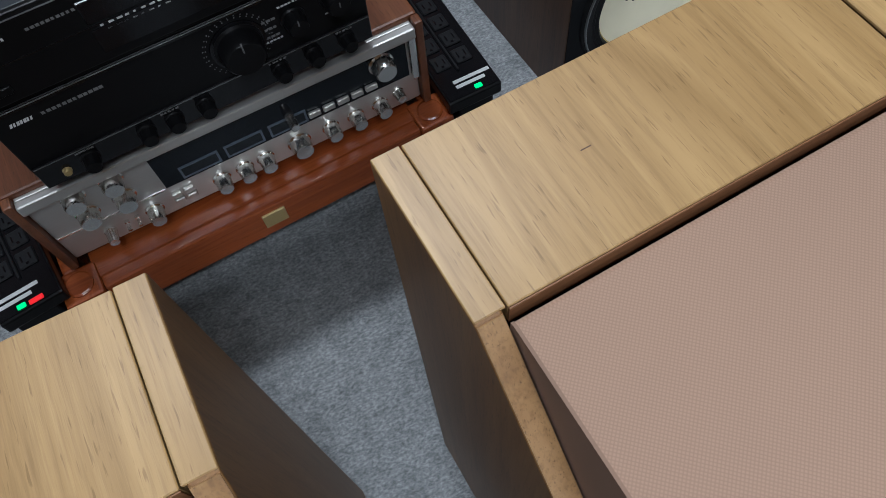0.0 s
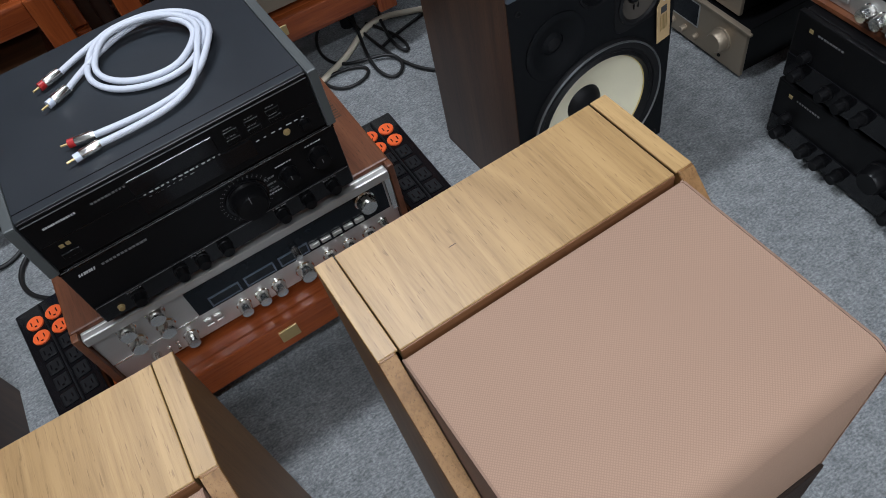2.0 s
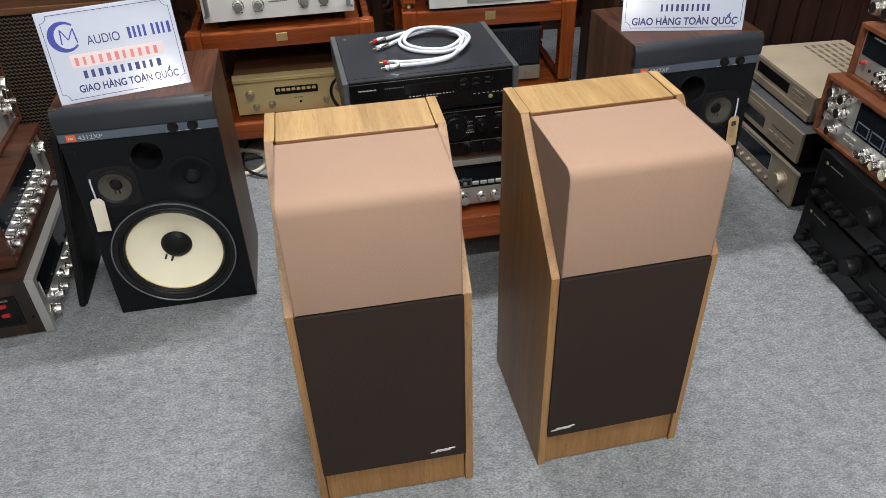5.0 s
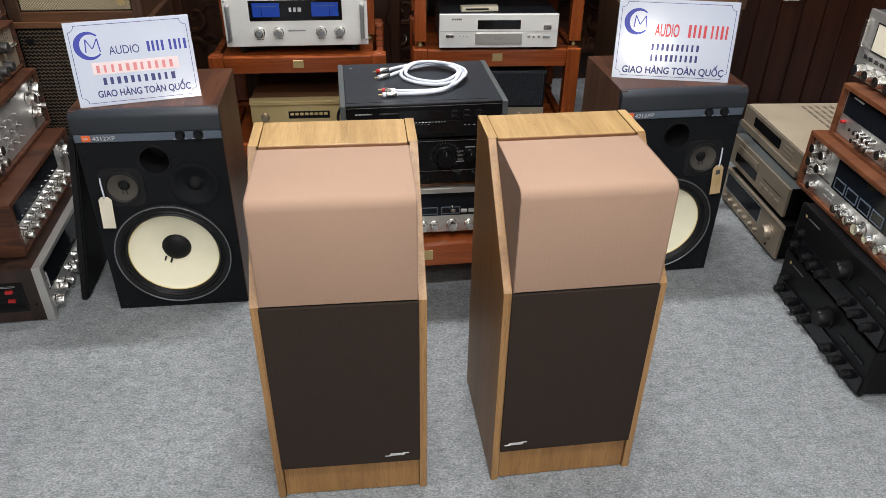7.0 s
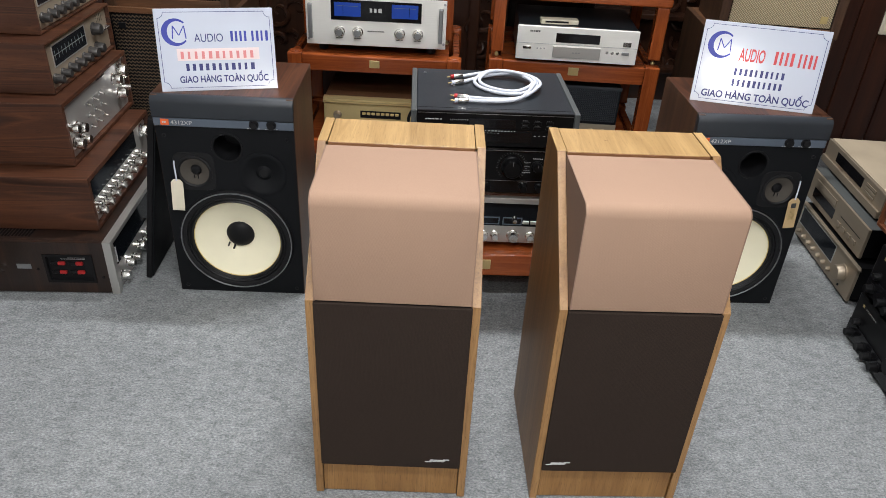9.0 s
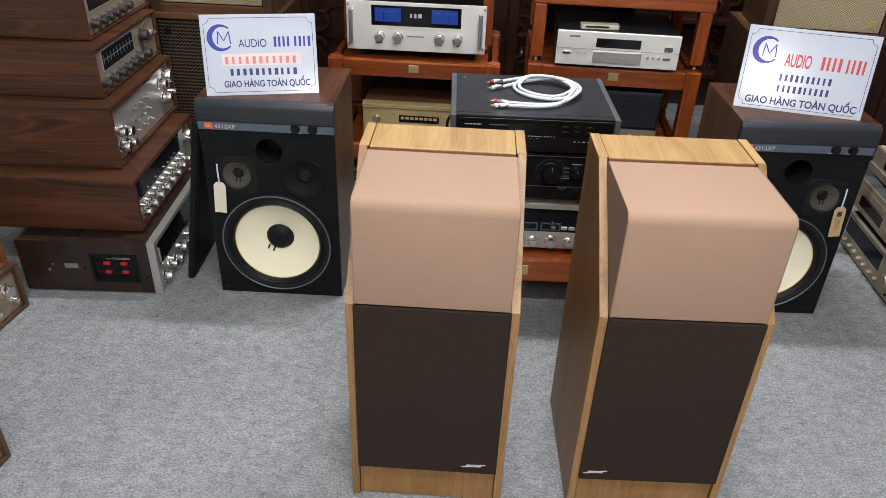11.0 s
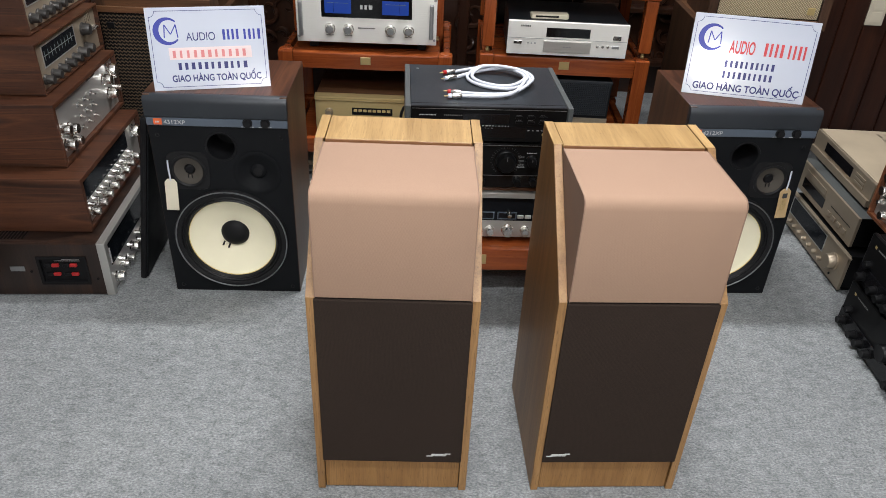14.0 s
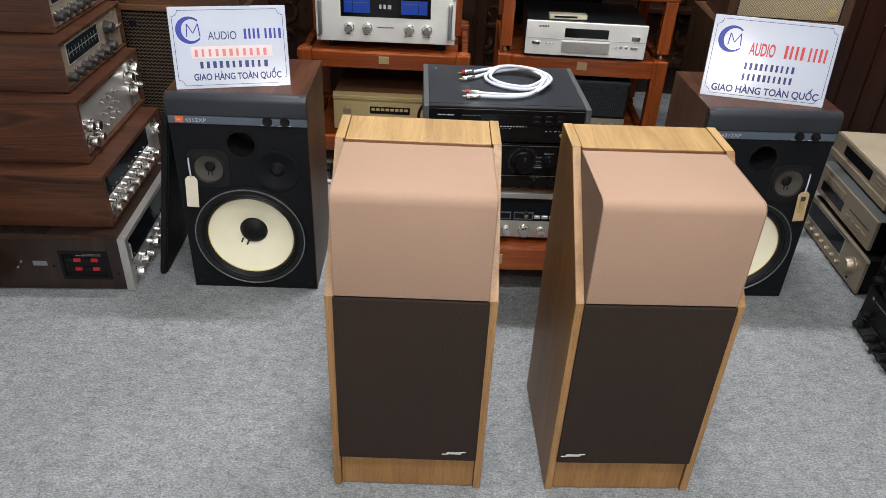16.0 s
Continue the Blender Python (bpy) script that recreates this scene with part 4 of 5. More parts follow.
bars(cd, -0.12, 0.081, 0.05, 0.003, DIMPRINT, -0.0006, 10)
bars(cd, -0.185, 0.042, 0.018, 0.006, BRASS, -0.0006, 2)
for i in range(6):
    button(cd, 0.07 + (i % 3) * 0.032, 0.09 + (i % 3) * 0.032, 0.062 + (i // 3) * 0.014, 0.069 + (i // 3) * 0.014, BLACK, 0, 0.003)
    bars(cd, 0.072 + (i % 3) * 0.032, 0.071 + (i // 3) * 0.014, 0.014, 0.0014, DIMPRINT, -0.0006, 3)
button(cd, -0.19, -0.165, 0.024, 0.034, BLACK, 0, 0.004, "power_button")
knob(cd, 0.15, 0.032, 0.005, 0.003, BRASS, 0, "headphone_jack", "", False)
knob(cd, 0.178, 0.032, 0.008, 0.012, BLACK, 0)
bars(cd, -0.06, 0.0535, 0.12, 0.0022, PRINT, -0.0012, 14, fill=(0.3, 0.7))
bars(cd, -0.055, 0.0475, 0.07, 0.0018, PRINT, -0.0012, 8, fill=(0.3, 0.7))
# Thin grey strip standing in for the highlight under the lid.
part("trim_glint_line", box(-CW / 2 + 0.018, CW / 2 - 0.018, -0.0012, -0.0002, CH - 0.0085, CH - 0.0075), RING, cd, "fine bright line")
bars(cd, 0.105, 0.042, 0.085, 0.0018, PRINT, -0.0006, 7, fill=(0.3, 0.7))
feet(cd, CW, CDp, 0, 0.012)
part("lid_screw", lathe([(0.0045, 0), (0.0045, 0.001), (0, 0.001)], 12, "z", (-0.185, 0.30, CH - 0.002)), RING, cd)

# coiled interconnect on the lid
ic = thing("audio_cable", "coiled white braided interconnect with red and white plugs", "cable", at(CS, -0.004, 0.0, 0.6046), "")
LEAD_IN = [(-0.080, 0.256), (-0.037, 0.277), (0.020, 0.294), (0.080, 0.283)]
LEAD_OUT = [(0.076, 0.076), (0.009, 0.068), (-0.073, 0.081)]
for n in range(2):
    pts = [(x, y - n * (0.040 * (1 - i / 3) + 0.008), 0.006 + 0.003 * i) for i, (x, y) in enumerate(LEAD_IN)]
    turns = 16
    for i in range(turns + 1):
        a = radians(52 - 448 * i / turns)
        k = 1.02 - 0.16 * n
        big = 1.0 + (0.14 if i > 11 else 0.0) * (i - 11) / 5
        pts.append((0.042 + 0.088 * k * big * math.cos(a) + 0.008 * math.sin(a), 0.200 + 0.076 * k * big * math.sin(a) - 0.02 * math.cos(a), (0.016 if i < 4 else 0.006 if i < 10 else 0.02) + 0.004 * n))
    pts += [(x, y - n * (0.010 + 0.006 * i), 0.008) for i, (x, y) in enumerate(LEAD_OUT)]
    cable("lead", pts, 0.0048, WHITE_CABLE, ic)
for n, (px, py, ang, col) in enumerate(((-0.078, 0.257, 22, RED_CLIP), (-0.078, 0.209, 26, WHITE), (-0.071, 0.081, -14, RED_CLIP), (-0.071, 0.059, 6, WHITE))):
    body = lathe([(0, 0), (0.0065, 0), (0.0072, 0.004), (0.0072, 0.026), (0.006, 0.028), (0, 0.028)], 16, "x")
    body.transform(Matrix.Translation((px, py, 0.0078)) @ Matrix.Rotation(radians(180 + ang), 4, "Z"))
    p = part("plug", body, BRIGHT, ic, "chrome phono plug", True)
    tip = lathe([(0, 0.028), (0.0062, 0.028), (0.0062, 0.037), (0, 0.037)], 16, "x")
    tip.transform(Matrix.Translation((px, py, 0.0078)) @ Matrix.Rotation(radians(180 + ang), 4, "Z"))
    part("collar", tip, col, p, "", True)
    pin = lathe([(0, 0.037), (0.0016, 0.037), (0.0016, 0.048), (0, 0.048)], 10, "x")
    pin.transform(Matrix.Translation((px, py, 0.0078)) @ Matrix.Rotation(radians(180 + ang), 4, "Z"))
    part("pin", pin, BRASS, p, "", True)


# power strips beside the pile
def power_strip(m, n_orange, label, side):
    s = thing("power_strip", label, "power strip", m, "black power strips")
    w, d, h = 0.070, 0.31, 0.024
    x0, x1 = sorted((side * 0.035, -side * 0.053))
    part("housing", box(x0, x1, 0, d, 0, h, 0.004), BLACK, s, "black metal housing")
    part("top_plate", box(x0 + 0.003, x1 - 0.003, 0.004, d - 0.004, h, h + 0.0015), GLOSSY, s)
    for row in range(6):
        for x in (side * 0.006, -side * 0.03):
            y = 0.075 + 0.038 * row
            if row >= 6 - n_orange:
                bm = lathe([(0.0155, 0), (0.0155, 0.003), (0.0145, 0.004), (0, 0.004)], 22, "z", (x, y, h + 0.0015))
                o = part("outlet", bm, ORANGE, s, "orange outlet", True)
            else:
                o = part("outlet", box(x - 0.0135, x + 0.0135, y - 0.0145, y + 0.0145, h + 0.0015, h + 0.0045, 0.002, 1), SATIN, s)
            bm = bmesh.new()
            for dx in (-0.006, 0.006):
                box(x + dx - 0.001, x + dx + 0.001, y - 0.005, y + 0.005, h + 0.0052, h + 0.0058, bm=bm)
            box(x - 0.002, x + 0.002, y - 0.011, y - 0.008, h + 0.0052, h + 0.0058, bm=bm)
            part("slot", bm, GLOSSY, o)
    bm = bmesh.new()
    for k in range(2):
        box(-0.03, 0.03 - 0.012 * k, 0.03 - 0.01 * k, 0.036 - 0.01 * k, h + 0.0016, h + 0.0021, bm=bm)
    part("print", bm, PRINT, s)
    part("divider", box(-side * 0.012 - 0.002, -side * 0.012 + 0.002, 0.05, d - 0.01, h + 0.001, h + 0.006, 0.001, 1), SATIN, s)
    part("indicator", box(-0.006, 0.006, 0.006, 0.014, h + 0.0015, h + 0.004, 0.001, 1), GREEN_LED, s, "lit green indicator")
    return s


power_strip(at(CS, 0.349, -0.033, 0.1868, -2.0), 2, "black power strip with orange outlets and green light, on the rack", 1)
ps = power_strip(at(CS, -0.346, -0.024, 0.1868, 5.0), 2, "black power strip with orange outlets and red digits, on the rack", -1)
part("digits", box(0.01, 0.03, 0.004, 0.012, 0.0255, 0.028, 0.001, 1), RED_LED, ps, "lit red digits")
for sx in (-1, 1):
    tagged(part("strip_shelf", box(*sorted((sx * 0.322, sx * 0.385)), -0.01, 0.26, 0.0, 0.1866, 0.004), SATIN, None), "black plinth box carrying a power strip", "plinth").matrix_basis = at(CS, 0.002, 0.005, 0)


# ---- units on the racks ----
p = unit("silver power amplifier with handles and blue meters, on the rack", "amplifier", pose(-0.374, 1.455, 0.528, 0, 0, 2.5), "power_amplifier")
W, D, H = 0.482, 0.36, 0.178
part("chassis", box(-W / 2 + 0.02, W / 2 - 0.02, 0.006, D, 0.012, H - 0.008, 0.002), BLACK, p)
part("faceplate", box(-W / 2, W / 2, 0, 0.006, 0.012, H, 0.0015, 1), PALE_SILVER, p, "brushed aluminium front")
feet(p, W, D, -0.0155, 0.0275)
part("meter_panel", box(-0.155, 0.155, -0.0015, 0.001, 0.098, 0.166, 0.001, 1), GLOSSY, p, "black meter panel")
for sx in (-1, 1):
    a = sx * 0.098
    mt = part("meter", box(a - 0.045, a + 0.045, -0.0028, -0.0014, 0.112, 0.158), METER, p, "blue lit power meter")
    part("needle", box(a - 0.0006 + 0.015 * sx, a + 0.0006 + 0.015 * sx, -0.0036, -0.003, 0.115, 0.15), GLOSSY, mt)
    part("scale_marks", box(a - 0.036, a + 0.036, -0.0034, -0.0029, 0.146, 0.1475), SCALE, mt)
bars(p, -0.022, 0.128, 0.044, 0.014, PRINT, -0.0021, 3)
for x in (-0.127, -0.064, 0.081, 0.144):
    kb = knob(p, x, 0.060, 0.0165, 0.022, BRIGHT, 0)
    part("knob_face", lathe([(0.0115, 0.0222), (0.0105, 0.0226), (0, 0.0226)], 24), RING, kb)
    bars(p, x - 0.013, 0.036, 0.026, 0.0025, DARKPRINT, -0.0006, 6)
bars(p, -0.03, 0.062, 0.06, 0.004, DARKPRINT, -0.0006, 10)
for sx in (-1, 1):
    hx = sx * 0.222
    h = part("handle", box(hx - 0.007, hx + 0.007, -0.036, -0.022, 0.04, 0.158, 0.004), RING, p, "grey rack handle")
    for z in (0.048, 0.15):
        part("stand_off", lathe([(0.006, 0), (0.006, 0.024), (0, 0.024)], 14, at=(hx, 0, z)), BRIGHT, h)
    for z in (0.03, 0.165):
        knob(p, hx + sx * 0.012, z, 0.004, 0.003, RING, 0, "bolt", "", False)

g = unit("vintage amplifier with gold front and brown case on the low shelf", "amplifier", pose(-0.362, 1.485, 0.184, 0, 0, 1.5), "gold_amplifier")
W, D, H = 0.42, 0.3, 0.155
part("case", box(-W / 2 + 0.004, W / 2 - 0.004, 0.012, D, 0.012, H, 0.003), WALNUT_X, g, "brown wooden case")
part("faceplate", box(-W / 2, W / 2, 0, 0.011, 0.012, H - 0.026, 0.001, 1), GOLD, g, "gold anodised front")
part("brow", extrude([(0.0, H - 0.0255), (-0.012, H - 0.02), (-0.012, H - 0.006), (0.002, H + 0.001), (0.0115, H + 0.001), (0.0115, H - 0.0255)], -W / 2, W / 2, 0.001), GOLD, g, "ridged gold brow")
part("brow_groove", box(-W / 2, W / 2, -0.0128, -0.011, H - 0.014, H - 0.012), BRASS, g)
part("selector_strip", box(-0.075, 0.075, -0.004, 0.001, 0.078, 0.105, 0.001, 1), SATIN, g, "dark push-button strip")
for i in range(8):
    button(g, -0.068 + i * 0.0175, -0.055 + i * 0.0175, 0.092, 0.101, GOLD, -0.004, 0.006)
for x, z, r0 in ((-0.16, 0.085, 0.014), (-0.145, 0.04, 0.011), (-0.09, 0.045, 0.011), (0.15, 0.085, 0.014), (0.16, 0.045, 0.011), (0.1, 0.045, 0.011)):
    knob(g, x, z, r0, 0.02, CHAMPAGNE, 0)
knob(g, 0.01, 0.045, 0.004, 0.003, SATIN, 0, "pilot_lens", "", False)
bars(g, -0.01, 0.06, 0.03, 0.003, DARKPRINT, -0.0006, 5)
feet(g, W, D)

v = unit("silver disc player on the upper deck of the cherry rack", "disc player", pose(0.320, 1.445, 0.5225), "disc_player")
W, D, H = 0.415, 0.3, 0.125
part("chassis", box(-W / 2 + 0.003, W / 2 - 0.003, 0.01, D, 0.01, H - 0.001, 0.002), CD_LID, v)
part("front_panel", box(-W / 2, W / 2, 0, 0.01, 0.01, H, 0.002), PALE_SILVER, v, "satin silver front")
window(v, -0.075, 0.075, 0.074, 0.105, 0.0, GLOSSY)
part("tray_door", box(-0.082, 0.082, -0.006, 0.0, 0.022, 0.062, 0.002), SILVER, v, "raised tray door")
part("fold_line", box(-W / 2 + 0.002, W / 2 - 0.002, -0.001, 0.0005, 0.066, 0.0675), RING, v)
for x in (-0.185, 0.155):
    button(v, x, x + 0.028, 0.046 if x < 0 else 0.072, 0.056 if x < 0 else 0.088, BRIGHT, 0, 0.004)
for i in range(3):
    knob(v, 0.105 + i * 0.018, 0.048, 0.005, 0.004, BRIGHT, 0, "button", "", False)
    knob(v, -0.135 + i * 0.012, 0.05, 0.0025, 0.003, RING, 0, "button", "", False)
button(v, 0.155, 0.18, 0.043, 0.053, RING, 0, 0.004)
bars(v, -0.165, 0.105, 0.035, 0.006, DARKPRINT, -0.0006, 6)
bars(v, -0.015, 0.04, 0.03, 0.004, RING, -0.0066, 3)
feet(v, W, D)
rc = unit("small cream remote control lying on the disc player", "remote control", pose(0.254, 1.495, 0.6475, 0, 0, 3), "remote_control")
part("body", box(-0.065, 0.065, -0.018, 0.018, 0, 0.017, 0.004), PAPER, rc)
part("lid", box(-0.05, 0.03, -0.019, -0.016, 0.006, 0.012), SATIN, rc)

q = unit("black mesh-fronted amplifier with champagne base on the shelf", "amplifier", pose(0.300, 1.488, 0.2285), "mesh_amplifier")
W, D, H = 0.42, 0.32, 0.205
part("body", box(-W / 2, W / 2, 0.006, D, 0.012, H, 0.004), SATIN, q)
part("base_panel", box(-W / 2, W / 2, 0, 0.006, 0.012, 0.062, 0.001, 1), CHAMPAGNE, q, "champagne control panel")
part("mesh", grid_holes(W - 0.02, H - 0.085, 58, 17, -0.003, 0.0028, 0.005, -W / 2 + 0.01, 0.075), SLATE, q, "black wire mesh")
part("frame", box(-W / 2, W / 2, -0.004, 0.006, H - 0.012, H, 0.002), SLATE, q)
for x in (0.12, 0.165):
    knob(q, x, 0.036, 0.009, 0.012, CHAMPAGNE, 0)
feet(q, W, D)


# ---- pile on the west side, facing the middle ----
def west(x, y, w, turn, z):
    d = Vector((math.cos(radians(turn)), math.sin(radians(turn))))
    return pose(x + d.x * w / 2, y + d.y * w / 2, z, 0, 0, turn)


WP = "vintage receivers in the tall pile"
c = unit("rosewood 1970s receiver with thick silver frame, on the carpet", "receiver", west(-1.033, 0.642, 0.50, 95, 0), "vintage_receiver", WP)
W, D, H = 0.50, 0.40, 0.176
bm = box(-W / 2 + 0.012, W / 2, 0.02, D, 0.006, H, 0.004)
part("case", bm, ROSE_Y, c, "rosewood veneered case")
# west cheek with a recess for the terminals
for a, b, z0, z1 in ((0.02, 0.06, 0.006, H), (0.19, D, 0.006, H), (0.06, 0.19, 0.006, 0.045), (0.06, 0.19, 0.132, H)):
    part("cheek", box(-W / 2, -W / 2 + 0.0115, a, b, z0, z1), ROSE_Y, c)
bm = bmesh.new()
for a, b, z0, z1 in ((0.056, 0.064, 0.041, 0.136), (0.186, 0.194, 0.041, 0.136), (0.064, 0.186, 0.041, 0.049), (0.064, 0.186, 0.128, 0.136)):
    box(-W / 2 - 0.003, -W / 2 + 0.009, a, b, z0, z1, bm=bm)
part("terminal_frame", bm, SATIN, c, "black recess frame")
part("terminal_plate", box(-W / 2 + 0.0085, -W / 2 + 0.0112, 0.064, 0.186, 0.049, 0.128), SATIN, c)
for y in (0.088, 0.138):
    for z in (0.068, 0.098):
        part("clip", box(-W / 2 + 0.001, -W / 2 + 0.0088, y, y + 0.02, z, z + 0.0095, 0.001, 1), RED_CLIP, c, "red speaker clip")
        part("clip", box(-W / 2 + 0.002, -W / 2 + 0.0088, y + 0.022, y + 0.04, z, z + 0.0095, 0.001, 1), SATIN, c)
bm = bmesh.new()
for k in range(3):
    box(-W / 2 + 0.0078, -W / 2 + 0.0086, 0.08, 0.15 - 0.02 * k, 0.115 + 0.004 * k, 0.1165 + 0.004 * k, bm=bm)
part("print", bm, PRINT, c)
part("label_plate", box(-W / 2 - 0.0008, -W / 2, 0.232, 0.272, 0.086, 0.102), RING, c)
part("hole_plug", lathe([(0.012, -0.003), (0.012, 0.002), (0.010, 0.0035), (0, 0.003)], 20, "x", (-W / 2 - 0.002, 0.312, 0.088)), BRIGHT, c, "chrome disc", True)
for y, z in ((0.035, 0.06), (0.215, 0.085), (0.375, 0.09)):
    part("screw", lathe([(0, -0.001), (0.004, -0.001), (0.004, 0.002)], 12, "x", (-W / 2 - 0.001, y, z)), SATIN, c)
part("front_frame", box(-W / 2 - 0.002, -W / 2 + 0.02, -0.004, 0.0195, 0.002, H + 0.003, 0.002), SILVER, c, "thick brushed aluminium end")
part("front_frame", box(W / 2 - 0.02, W / 2 + 0.002, -0.004, 0.0195, 0.002, H + 0.003, 0.002), SILVER, c)
part("front_top", box(-W / 2 + 0.0205, W / 2 - 0.0205, -0.004, 0.0195, H - 0.012, H + 0.003, 0.002), SILVER, c)
part("faceplate", box(-W / 2 + 0.0205, W / 2 - 0.0205, 0.004, 0.0195, 0.004, H - 0.0125), SILVER, c)
window(c, -W / 2 + 0.03, W / 2 - 0.03, 0.082, H - 0.02, 0.004, DISPLAY)
part("dial_strip", box(-W / 2 + 0.035, -W / 2 + 0.042, 0.0012, 0.003, 0.09, 0.14), PRINT, c)
for i in range(9):
    knob(c, -0.2 + i * 0.05, 0.048 if i % 2 else 0.036, 0.0125 if i % 3 else 0.016, 0.026, BRIGHT, 0.004)
for i in range(5):
    knob(c, -0.15 + i * 0.075, 0.067, 0.007, 0.018, BRIGHT, 0.004)
vents(c, -W / 2 + 0.03, W / 2 - 0.03, 0.23, 0.39, H - 0.0004, 17)
feet(c, W, D, 0, 0.006)

c = unit("walnut-cased receiver with black dial and many silver knobs", "receiver", west(-1.098, 0.700, 0.53, 94.5, 0.1795), "vintage_receiver", WP)
W, D, H = 0.53, 0.42, 0.166
wood_case(c, W, D, H, WALNUT_Y, SILVER, t=0.014)
window(c, -W / 2 + 0.017, W / 2 - 0.12, 0.082, H - 0.018, 0.0, DISPLAY)
knob(c, W / 2 - 0.06, 0.115, 0.02, 0.026, BRIGHT, 0, "tuning_knob")
for i in range(8):
    knob(c, -0.215 + i * 0.054, 0.042, 0.0125, 0.027, BRIGHT, 0)
for i in range(11):
    knob(c, -0.225 + i * 0.036, 0.070, 0.0065, 0.02, BRIGHT, 0, "small_knob")
for i in range(3):
    knob(c, -0.238, 0.022 + i * 0.011, 0.0025, 0.002, SATIN, 0, "jack", "", False)

c = unit("walnut-cased amplifier with lever switches and large silver knobs", "amplifier", west(-1.163, 0.768, 0.50, 94.0, 0.3475), "vintage_amplifier", WP)
W, D, H = 0.50, 0.42, 0.186
wood_case(c, W, D, H, WALNUT_Y, SILVER, t=0.013)
for x, z, r0 in ((-0.2, 0.05, 0.017), (-0.165, 0.085, 0.017), (-0.155, 0.045, 0.015), (-0.21, 0.10, 0.015), (0.195, 0.135, 0.024), (0.14, 0.125, 0.017), (0.165, 0.07, 0.017), (0.21, 0.075, 0.010)):
    knob(c, x, z, r0, 0.03, BRIGHT, 0)
for i in range(3):
    for j in range(3):
        lever(c, -0.07 + i * 0.05, 0.05 + j * 0.035, BRIGHT)
        part("switch_plate", box(-0.081 + i * 0.05, -0.059 + i * 0.05, -0.0012, 0.0004, 0.044 + j * 0.035, 0.056 + j * 0.035), RING, c)
bars(c, 0.02, 0.158, 0.07, 0.005, DARKPRINT, -0.0006, 9)

c = unit("walnut-cased tuner amplifier with black dial and dark-capped knobs", "receiver", west(-1.208, 0.830, 0.46, 93.5, 0.5355), "vintage_receiver", WP)
W, D, H = 0.46, 0.40, 0.142
wood_case(c, W, D, H, WALNUT_Y, CHAMPAGNE, t=0.006)
window(c, -0.17, 0.05, 0.062, 0.118, 0.0, WINDOW, SILVER)
for i in range(9):
    part("scale_mark", box(-0.16 + i * 0.023, -0.1585 + i * 0.023, -0.0022, -0.0014, 0.078, 0.104), SCALE, c)
part("scale_line", box(-0.165, 0.045, -0.0022, -0.0014, 0.090, 0.0915), SCALE, c)
for i in range(7):
    knob(c, -0.185 + i * 0.05, 0.032, 0.013 if i < 5 else 0.016, 0.026, KNOB_DARK, 0, "knob", "dark grey knob with bright edge")
knob(c, 0.115, 0.09, 0.018, 0.026, KNOB_DARK, 0, "tuning_knob")
for i in range(6):
    knob(c, 0.15 + i * 0.011, 0.075, 0.0045, 0.016, BRIGHT, 0, "push_button", "", False)
for i in range(4):
    part("slot", box(0.145 + i * 0.013, 0.148 + i * 0.013, -0.0012, 0.0003, 0.098, 0.124), BRIGHT, c)

c = unit("walnut-cased tuner with champagne front on top of the pile", "tuner", west(-1.252, 0.905, 0.44, 93.0, 0.6795), "vintage_tuner", WP)
W, D, H = 0.44, 0.40, 0.15
wood_case(c, W, D, H, WALNUT_Y, CHAMPAGNE, t=0.006)
window(c, -0.18, 0.1, 0.07, 0.13, 0.0, WINDOW, SILVER)
for i in range(6):
    knob(c, -0.17 + i * 0.045, 0.035, 0.0135, 0.026, KNOB_DARK, 0)
knob(c, 0.15, 0.09, 0.02, 0.026, KNOB_DARK, 0, "tuning_knob")

# front pile at the west edge
c = unit("dark walnut receiver with grey front at the carpet edge", "receiver", west(-1.44, 0.075, 0.465, 85, 0), "vintage_receiver", WP)
W, D, H = 0.465, 0.38, 0.15
wood_case(c, W, D, H, WALNUT_Z, CHAMPAGNE, t=0.012)
for i in range(6):
    knob(c, -0.18 + i * 0.07, 0.09, 0.018, 0.026, BRIGHT, 0)
    knob(c, -0.16 + i * 0.07, 0.045, 0.009, 0.018, BRIGHT, 0)
c = unit("reddish walnut tuner resting on another receiver", "tuner", west(-1.455, 0.08, 0.45, 85, 0.1505), "vintage_tuner", WP)
wood_case(c, 0.45, 0.36, 0.14, RED_CASE, CHAMPAGNE, t=0.012)
window(c, -0.17, 0.12, 0.06, 0.115, 0.0, WINDOW)
c = unit("dark wooden amplifier with pale front at the carpet edge", "amplifier", west(-1.165, -0.455, 0.45, 84, 0), "vintage_amplifier", WP)
wood_case(c, 0.45, 0.36, 0.13, WALNUT_Z, CHAMPAGNE, t=0.01)
for i in range(4):
    knob(c, -0.15 + i * 0.1, 0.06, 0.016, 0.024, BRIGHT, 0)

# leaning speaker grille
gp = thing("speaker_grille", "black cloth speaker grille leaning against the monitor's side", "speaker grille", pose(-0.974, 0.73, 0, 0, 9.5, 4), "loose speaker grilles")
part("frame", box(-0.016, 0.002, 0.0, 0.345, 0.002, 0.53, 0.006), SATIN, gp)
part("cloth", box(0.0015, 0.006, 0.006, 0.339, 0.008, 0.524, 0.002), BAFFLE, gp, "black grille cloth")
gp = thing("speaker_grille", "black cloth speaker grille standing behind the monitor", "speaker grille", pose(0.90, 1.175, 0, -6, 0, 4.5), "loose speaker grilles")
part("frame", box(-0.175, 0.16, 0.0, 0.016, 0.0, 0.70, 0.006), SATIN, gp)
part("cloth", box(-0.170, 0.155, -0.005, 0.0005, 0.006, 0.694, 0.002), SLATE, gp, "black grille cloth")


